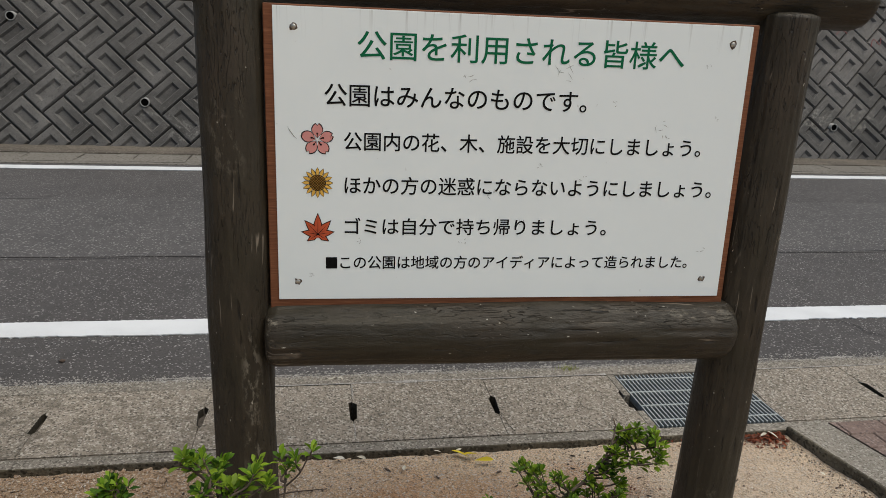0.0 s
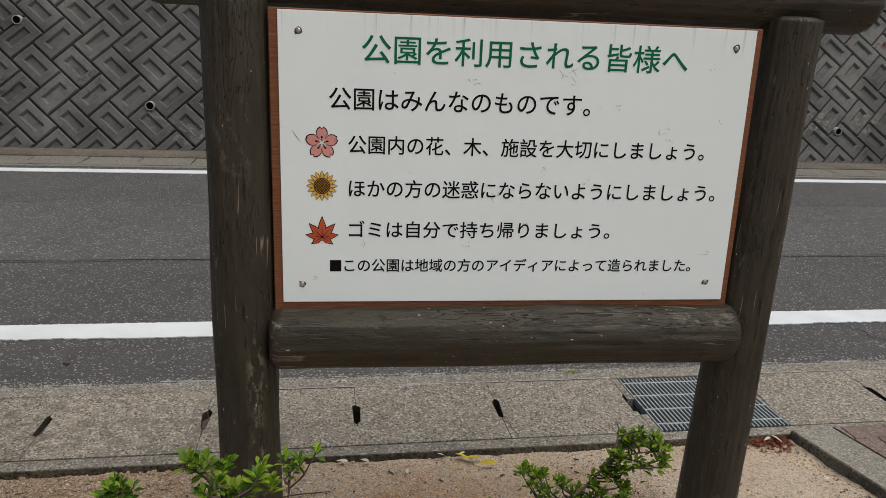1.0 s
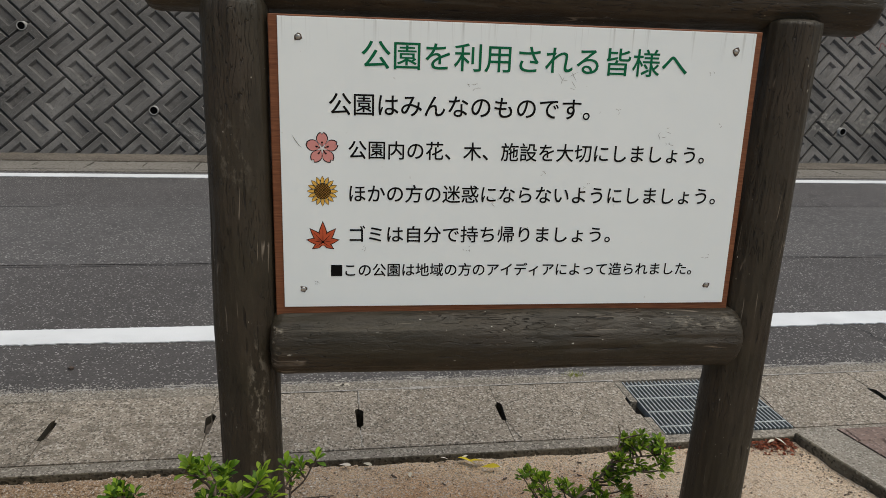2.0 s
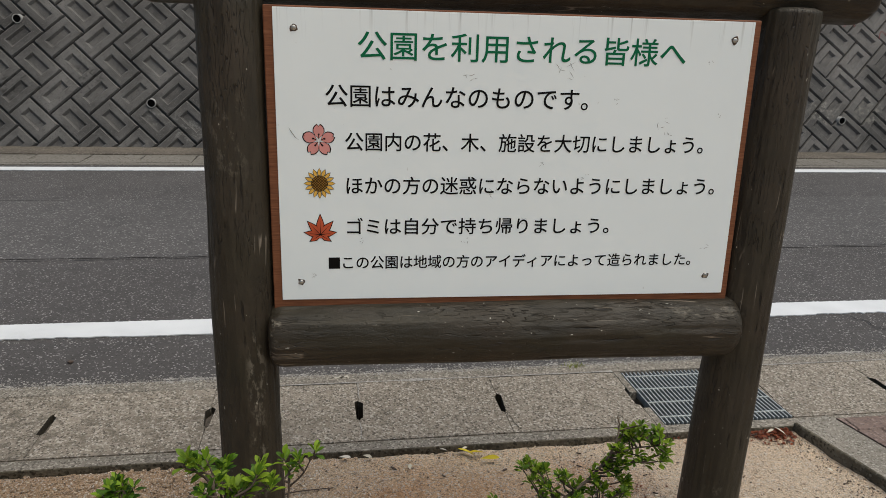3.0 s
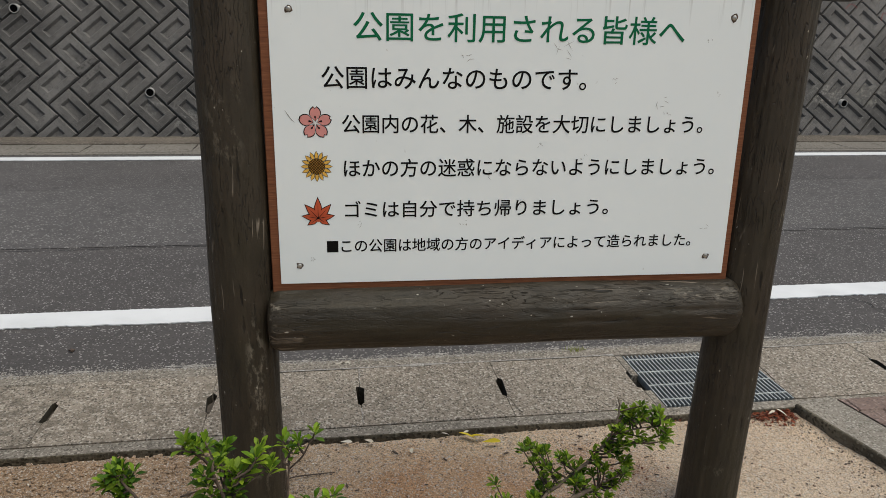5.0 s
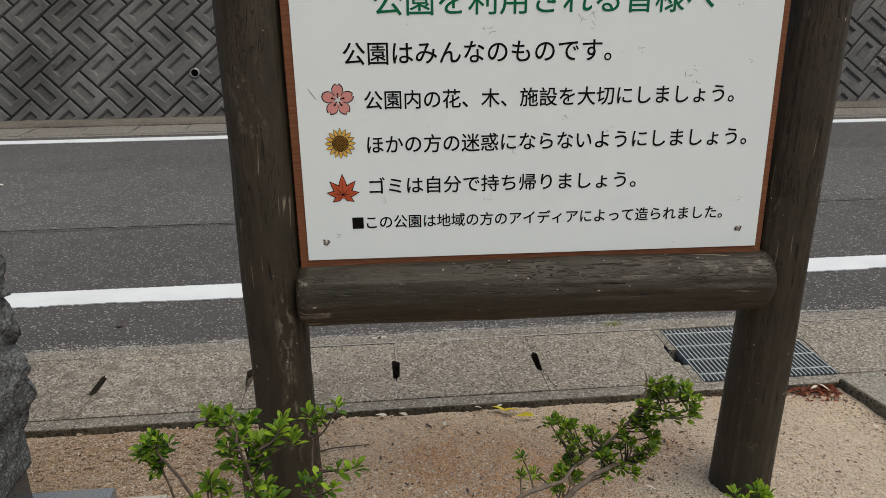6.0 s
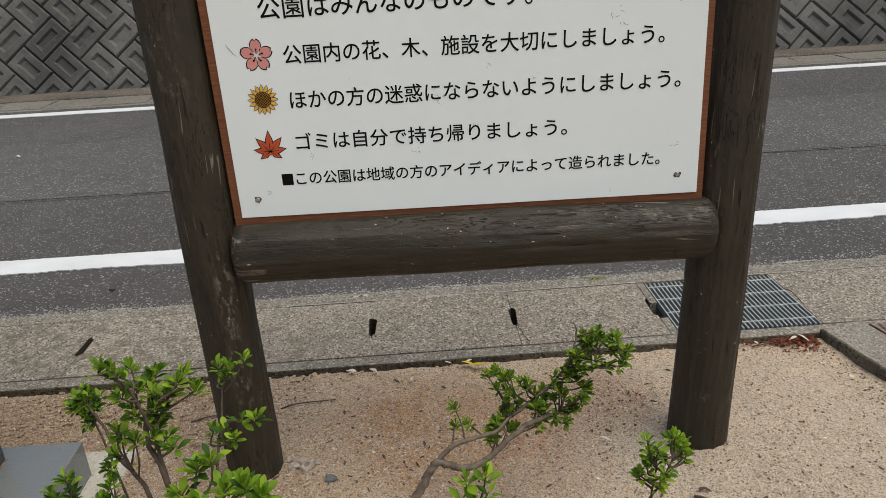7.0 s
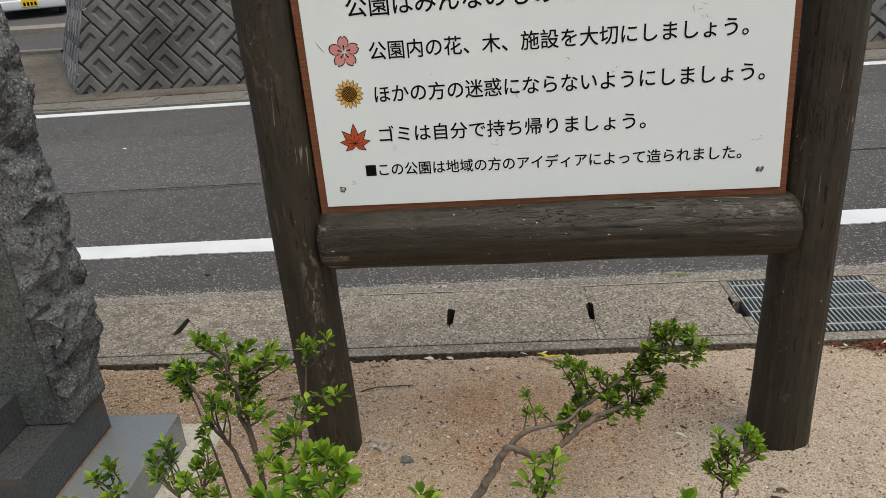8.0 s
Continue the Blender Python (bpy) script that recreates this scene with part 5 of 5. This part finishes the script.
def fallen_leaf(x, y, ln, turn, mat, label, tilt=6.0):
    ob = new("fallen_leaf", leaf_mesh("fallen_leaf", mat, 0.4, 0.15, 0.32))
    ob.matrix_world = pose(x, y, soil_z(x, y) + 0.013, tilt, tilt * 0.7, turn) @ Matrix.Scale(ln, 4)
    tagged(ob, label, "leaf", "fallen leaves")


rng = random.Random(21)
for x, y, ln in ((0.888, 1.836, 0.046), (0.012, 2.41, 0.048), (0.10, 2.418, 0.045), (0.27, 2.335, 0.045), (0.42, 2.41, 0.03), (0.468, 2.41, 0.03), (1.73, 2.40, 0.04), (1.60, 2.415, 0.03), (1.83, 2.16, 0.03), (0.62, 2.33, 0.025)):
    fallen_leaf(x, y, ln, rng.uniform(0, 360), M["leaf_dead"], "pale dry fallen leaf lying on the soil", 18)
for x, y, a in ((0.52, 2.37, 70), (0.56, 2.385, 110), (0.535, 2.35, 250)):
    fallen_leaf(x, y, 0.072, a, M["leaf_yellow"], "bright yellow fallen leaf on the soil", 22)
fallen_leaf(1.80, 2.37, 0.055, 40, M["leaf_dead"], "large pale dry leaf on the litter", 25)


def stuff(name, count, place, shape, mat, label, category, seed):
    """Very many small pieces, joined."""
    rng = random.Random(seed)
    verts, faces = [], []
    for _ in range(count):
        m = place(rng)
        if m is None:
            continue
        vs, fs = shape(rng)
        k = len(verts)
        verts += [tuple(m @ Vector(v)) for v in vs]
        faces += [tuple(k + i for i in f) for f in fs]
    me = bpy.data.meshes.new(name)
    me.from_pydata(verts, [], faces)
    me.materials.append(mat)
    return tagged(new(name, me), label, category, kind="stuff")


def pebble(rng):
    v = [(math.cos(a) * r, math.sin(a) * r, z) for z, r, n in ((-0.3, 0.8, 5), (0.35, 0.75, 5)) for a in [k * math.tau / 5 + z + rng.uniform(-0.35, 0.35) for k in range(5)]]
    f = [(k, (k + 1) % 5, 5 + (k + 1) % 5, 5 + k) for k in range(5)] + [(5, 6, 7, 8, 9)]
    return v, f


def bed_spot(rng, big, small, y0=1.1):
    x, y = rng.uniform(-1.9, 1.95), rng.uniform(y0, 2.44)
    if x < -0.67 and y < 2.06 or x > 1.86 + (2.43 - y) * 0.21:
        return None
    if noise.noise((x * 3, y * 3, 9)) < rng.uniform(-0.6, 0.3):
        return None
    s = small + (big - small) * rng.random() ** 5
    return Matrix.Translation((x, y, soil_z(x, y) + s * 0.15)) @ Matrix.Rotation(rng.uniform(0, 6), 4, "Z") @ Matrix.Diagonal((s, s * rng.uniform(0.6, 1), s * rng.uniform(0.5, 0.9), 1))


stuff("grit", 42000, lambda r: bed_spot(r, 0.0072, 0.0012), pebble, M["pebble"], "pale grit and tiny stones scattered on the soil", "gravel", 31)
stuff("dark_grit", 6500, lambda r: bed_spot(r, 0.0068, 0.0009), pebble, M["twig"], "dark crumbs of soil and bark on the bed", "gravel", 32)


def clod_spot(rng):
    x, y = rng.uniform(-1.6, -0.1), rng.uniform(2.06, 2.42)
    s = 0.003 + 0.013 * rng.random() ** 3
    return Matrix.Translation((x, y, soil_z(x, y) + s * 0.1)) @ Matrix.Rotation(rng.uniform(0, 6), 4, "Z") @ Matrix.Diagonal((s * 1.5, s, s * 0.6, 1))


stuff("soil_crumbs", 2600, clod_spot, pebble, M["soil"], "loose clods of sandy soil beside the gutter", "soil", 33)


stuff("soil_clods", 9000, lambda r: bed_spot(r, 0.010, 0.0015), pebble, M["soil"], "small loose crumbs of sandy soil over the bed", "soil", 37)


def kerb_spot(rng):
    y = 2.42 - 0.9 * rng.random() ** 1.5
    x = 1.845 + (2.43 - y) * 0.205 - abs(rng.gauss(0, 0.07))
    s = 0.0012 + 0.005 * rng.random() ** 4
    return Matrix.Translation((x, y, soil_z(x, y) + s * 0.15)) @ Matrix.Rotation(rng.uniform(0, 6), 4, "Z") @ Matrix.Diagonal((s, s * rng.uniform(0.6, 1), s * 0.7, 1))


stuff("kerb_crumbs", 700, kerb_spot, pebble, M["twig"], "dark crumbs of soil and bark gathered along the kerb", "gravel", 41)


def dry_bit(rng):
    w = rng.uniform(0.2, 0.4)
    return [(-w, 0, 0.1), (0, 0.5, 0), (w, 0, 0.12), (0, -0.5, 0.05)], [(0, 3, 2, 1)]


def litter_spot(rng):
    x, y = 1.835 - abs(rng.gauss(0, 0.09)), 2.425 - abs(rng.gauss(0, 0.04))
    if rng.random() < 0.15:
        x, y = rng.uniform(1.3, 1.85), 2.43 - abs(rng.gauss(0, 0.03))
    s = rng.uniform(0.007, 0.022)
    return Matrix.Translation((x, y, soil_z(x, y) + rng.uniform(0.004, 0.016))) @ Euler((rng.uniform(-0.6, 0.6), rng.uniform(-0.6, 0.6), rng.uniform(0, 6))).to_matrix().to_4x4() @ Matrix.Scale(s, 4)


stuff("leaf_litter", 520, litter_spot, dry_bit, M["leaf_red"], "pile of small dry red-brown leaves in the kerb corner", "leaf litter", 34)


def bark_spot(rng):
    x, y = rng.uniform(-1.0, 1.7), rng.uniform(1.4, 2.43)
    if x < -0.65 and y < 2.08 or noise.noise((x * 2.5, y * 2.5, 4)) < rng.uniform(-0.5, 0.3):
        return None
    s = rng.uniform(0.006, 0.018)
    return Matrix.Translation((x, y, soil_z(x, y) + 0.004)) @ Euler((rng.uniform(-0.3, 0.3), rng.uniform(-0.3, 0.3), rng.uniform(0, 6))).to_matrix().to_4x4() @ Matrix.Diagonal((s, s * 0.28, s * 0.3, 1))


stuff("bark_bits", 230, bark_spot, pebble, M["twig"], "dark fragments of bark and twig scattered on the soil", "litter", 38)


def red_spot(rng):
    x, y = 0.99 + rng.gauss(0, 0.07), 2.06 + rng.gauss(0, 0.05)
    return Matrix.Translation((x, y, soil_z(x, y) + 0.005)) @ Euler((rng.uniform(-0.3, 0.3), rng.uniform(-0.3, 0.3), rng.uniform(0, 6))).to_matrix().to_4x4() @ Matrix.Scale(rng.uniform(0.005, 0.013), 4)


stuff("fallen_flowers", 60, red_spot, dry_bit, M["leaf_red"], "few dry red-brown petals below the azalea branch", "leaf litter", 39)


def road_stone_spot(rng):
    x, y = rng.uniform(-2.2, 3.6), 3.085 + abs(rng.gauss(0, 0.05)) - 0.02
    s = 0.002 + 0.005 * rng.random() ** 3
    return Matrix.Translation((x, y, 0.0015 if y < 3.092 else -0.0055)) @ Matrix.Rotation(rng.uniform(0, 6), 4, "Z") @ Matrix.Diagonal((s, s, s * 0.6, 1))


stuff("roadside_grit", 6500, road_stone_spot, pebble, M["cement_dust"], "pale grit gathered along the gutter edge", "gravel", 35)


def grass_spot(rng):
    x, y = 1.15 + rng.gauss(0, 0.03), 3.07 + rng.gauss(0, 0.01)
    return Matrix.Translation((x, y, 0)) @ Euler((rng.uniform(-0.7, 0.7), rng.uniform(-0.7, 0.7), rng.uniform(0, 6))).to_matrix().to_4x4()


def blade(rng):
    h = rng.uniform(0.012, 0.03)
    return [(-0.0012, 0, 0), (0.0012, 0, 0), (0.0008, 0.004, h * 0.6), (0, 0.008, h)], [(0, 1, 2, 3)]


stuff("weed_tuft", 70, grass_spot, blade, M["weed"], "tiny yellow-green weed tuft growing in the gutter joint", "weed", 36)


def stone(x, y, s, sd, mat, label):
    bm = bmesh.new()
    bmesh.ops.create_icosphere(bm, subdivisions=2, radius=1)
    for v in bm.verts:
        v.co *= 1 + 0.35 * noise.noise(v.co * 1.3 + Vector((sd, 0, 0))) + 0.3 * noise.cell(v.co * 1.9 + Vector((sd, 3, 0)))
    ob = tagged(part("stone", bm, mat), label, "stone", "stones by the post")
    ob.matrix_world = Matrix.Translation((x, y, soil_z(x, y) + s * 0.25)) @ Matrix.Diagonal((s * 1.3, s, s * 0.6, 1))


for i, (x, y, s) in enumerate(((-0.069, 1.862, 0.02), (-0.112, 1.865, 0.016), (-0.095, 1.89, 0.018), (-0.045, 1.885, 0.012), (-0.125, 1.905, 0.012))):
    stone(x, y, s, i, M["stone_pale"], "small pale stone beside the post foot")
stone(0.006, 1.80, 0.016, 9, M["stone_dark"], "dark grey broken stone lying on the soil")


def stick(ctrl, r, label):
    bm = bmesh.new()
    pts = curve_points([(x, y, soil_z(x, y) + z) for x, y, z in ctrl], 5)
    tube(bm, pts, [r * (1 - 0.5 * i / (len(pts) - 1)) for i in range(len(pts))], 6)
    tagged(part("stick", bm, M["twig"], smooth=True), label, "stick")


stick(((-0.20, 2.185, 0.004), (-0.15, 2.195, 0.012), (-0.08, 2.215, 0.008), (-0.01, 2.225, 0.003)), 0.003, "dark thin dead stick lying behind the post")
stick(((-0.52, 2.19, 0.006), (-0.46, 2.20, 0.01), (-0.40, 2.20, 0.006)), 0.003, "short dark dead twig on the soil")
stick(((1.04, 1.57, 0.006), (1.06, 1.556, 0.012), (1.085, 1.54, 0.005)), 0.004, "dark broken twig lying on the pale soil")
stick(((1.06, 1.59, 0.008), (1.075, 1.588, 0.012), (1.09, 1.582, 0.006)), 0.005, "short dark piece of bark on the pale soil")
stick(((1.58, 2.385, 0.006), (1.66, 2.40, 0.012), (1.74, 2.415, 0.008)), 0.003, "pale dry twig lying by the leaf litter")


def mortar_line(y, x0, x1, seed, lift=-0.0065, least=0.0, wander=0.012):
    """A thin ragged run of pale cement along the road edge."""
    rng = random.Random(seed)
    bm = bmesh.new()
    xs = [x0 + 0.008 * i for i in range(int((x1 - x0) / 0.008))]
    row = []
    for x in xs:
        c = y + wander * (noise.noise((x * 2, seed, 0)) + rng.uniform(-0.25, 0.25))
        w = max(least, 0.001 + 0.016 * noise.noise((x * 4, seed, 2)) + 0.01 * noise.noise((x * 17, seed, 4)) + rng.uniform(-0.004, 0.004))
        row.append((bm.verts.new((x, c - w, 0.0015 + lift)), bm.verts.new((x, c, 0.0022 + lift)), bm.verts.new((x, c + w, 0.0015 + lift))))
    for a, b in zip(row, row[1:]):
        bm.faces.new((a[0], b[0], b[1], a[1]))
        bm.faces.new((a[1], b[1], b[2], a[2]))
    part("cement_run", bm, M["cement_dust"], gutter, "pale ragged cement run")


mortar_line(3.098, -3.0, 4.0, 3)
mortar_line(3.118, -3.0, 4.0, 5)
mortar_line(3.0015, -0.3, 1.32, 8, 0.0008, 0.0040, 0.002)
mortar_line(3.0015, 1.94, 4.0, 9, 0.0008, 0.0036, 0.002)

# brick pavers, trimmed against the kerb
pm = finish("paver", box(bmesh.new(), -0.098, 0.098, -0.048, 0.048, -0.01, 0.018, 0.004, 1), M["paver"])
edge_co, edge_no = KD @ Vector((0.204, 0, 0)), -(KD.to_3x3() @ Vector((1, 0, 0)))
for j in range(22):
    for i in range(11):
        m = Matrix.Translation((2.0 + 0.2 * i + (0.1 if j % 2 else 0), 2.394 - 0.1 * j, 0.012))
        me = clipped(pm, m, edge_co, edge_no) if i < 4 else pm
        if me:
            ob = new("paver", me)
            ob.parent = pave
            ob.matrix_local = m


# the rest of the pavement, joined
rest_v, rest_f = [], []
for j in range(90):
    for i in range(34):
        x, y = 2.0 + 0.2 * i + (0.1 if j % 2 else 0), 2.394 - 0.1 * j
        if (i < 11 and j < 22) or (Vector((x - 0.1, y, 0)) - edge_co).dot(edge_no) > -0.06:
            continue
        k = len(rest_v)
        rest_v += [(x + sx * 0.097, y + sy * 0.047, z) for z in (0.002, 0.03) for sx, sy in ((-1, -1), (1, -1), (1, 1), (-1, 1))]
        rest_f += [(k + 4, k + 5, k + 6, k + 7)] + [(k + a, k + (a + 1) % 4, k + 4 + (a + 1) % 4, k + 4 + a) for a in range(4)]
me = bpy.data.meshes.new("pavers_beyond")
me.from_pydata(rest_v, [], rest_f)
me.materials.append(M["paver"])
ob = tagged(new("pavers_beyond", me), "further reddish-brown brick pavers", kind="stuff")
ob.parent = pave


# ---- small marks on road and gutter ----
def thin_strip(name, ctrl, width, mat, label, category, z=0.0008):
    rng = random.Random(int(ctrl[0][0] * 100))
    pts = curve_points([(x, y, z) for x, y in ctrl], 6)
    bm = bmesh.new()
    row = []
    for i, p in enumerate(pts):
        d = (pts[min(i + 1, len(pts) - 1)] - pts[max(i - 1, 0)]).normalized()
        n = Vector((-d.y, d.x, 0)) * width * rng.uniform(0.3, 1.0)
        w = Vector((rng.uniform(-1, 1), rng.uniform(-1, 1), 0)) * width
        row.append((bm.verts.new(p + n + w), bm.verts.new(p - n + w)))
    for a, b in zip(row, row[1:]):
        bm.faces.new((a[0], a[1], b[1], b[0]))
    tagged(part(name, bm, mat), label, category, kind="structure")


thin_strip("road_crack", ((2.98, 3.60), (3.05, 3.50), (3.04, 3.42), (3.12, 3.33), (3.16, 3.24)), 0.004, M["dark"], "thin dark crack in the asphalt", "crack")
thin_strip("lid_crack", ((0.712, 2.67), (0.722, 2.63), (0.727, 2.585), (0.74, 2.54)), 0.0022, M["moss"], "thin dark crack in the concrete gutter lid", "crack", 0.0018)
thin_strip("lid_crack", ((0.703, 2.665), (0.685, 2.655), (0.672, 2.65)), 0.002, M["moss"], "short dark crack beside the slot of a gutter lid", "crack", 0.0018)
thin_strip("joint_cement", ((0.108, 2.85), (0.107, 2.92), (0.109, 2.995)), 0.0032, M["cement_dust"], "pale cement in the joint between two gutter lids", "cement", 0.0018)
thin_strip("joint_cement", ((0.103, 2.535), (0.104, 2.59), (0.102, 2.65)), 0.0028, M["cement_dust"], "pale cement in the joint between two gutter lids", "cement", 0.0018)
thin_strip("cement_splash", ((0.00, 3.05), (0.03, 3.056), (0.075, 3.05)), 0.012, M["foundation"], "pale splash of cement on the gutter edge", "cement", 0.0035)
thin_strip("moss_patch", ((-5.9, 8.60), (-5.4, 8.62), (-5.0, 8.60), (-4.7, 8.61)), 0.05, flat("dull_green_moss", (0.09, 0.095, 0.03), 0.95, 0, 0.4, 30), "dull green moss along the far gutter", "moss", 0.0085)
stone(-1.20, 3.33, 0.011, 4, M["twig"], "small dark pebble on the asphalt")
for ob in [o for o in scene.objects if o.name.startswith("stone") and o.location.y > 3.0]:
    ob.location.z = 0.003
fallen = new("fallen_leaf", leaf_mesh("fallen_leaf", M["leaf_dead"], 0.3, 0.1, 0.5))
fallen.matrix_world = pose(-3.04, 6.25, 0.006, 8, 0, 60) @ Matrix.Scale(0.06, 4)
tagged(fallen, "pale dry fallen leaf lying on the asphalt road", "leaf", "fallen leaves")
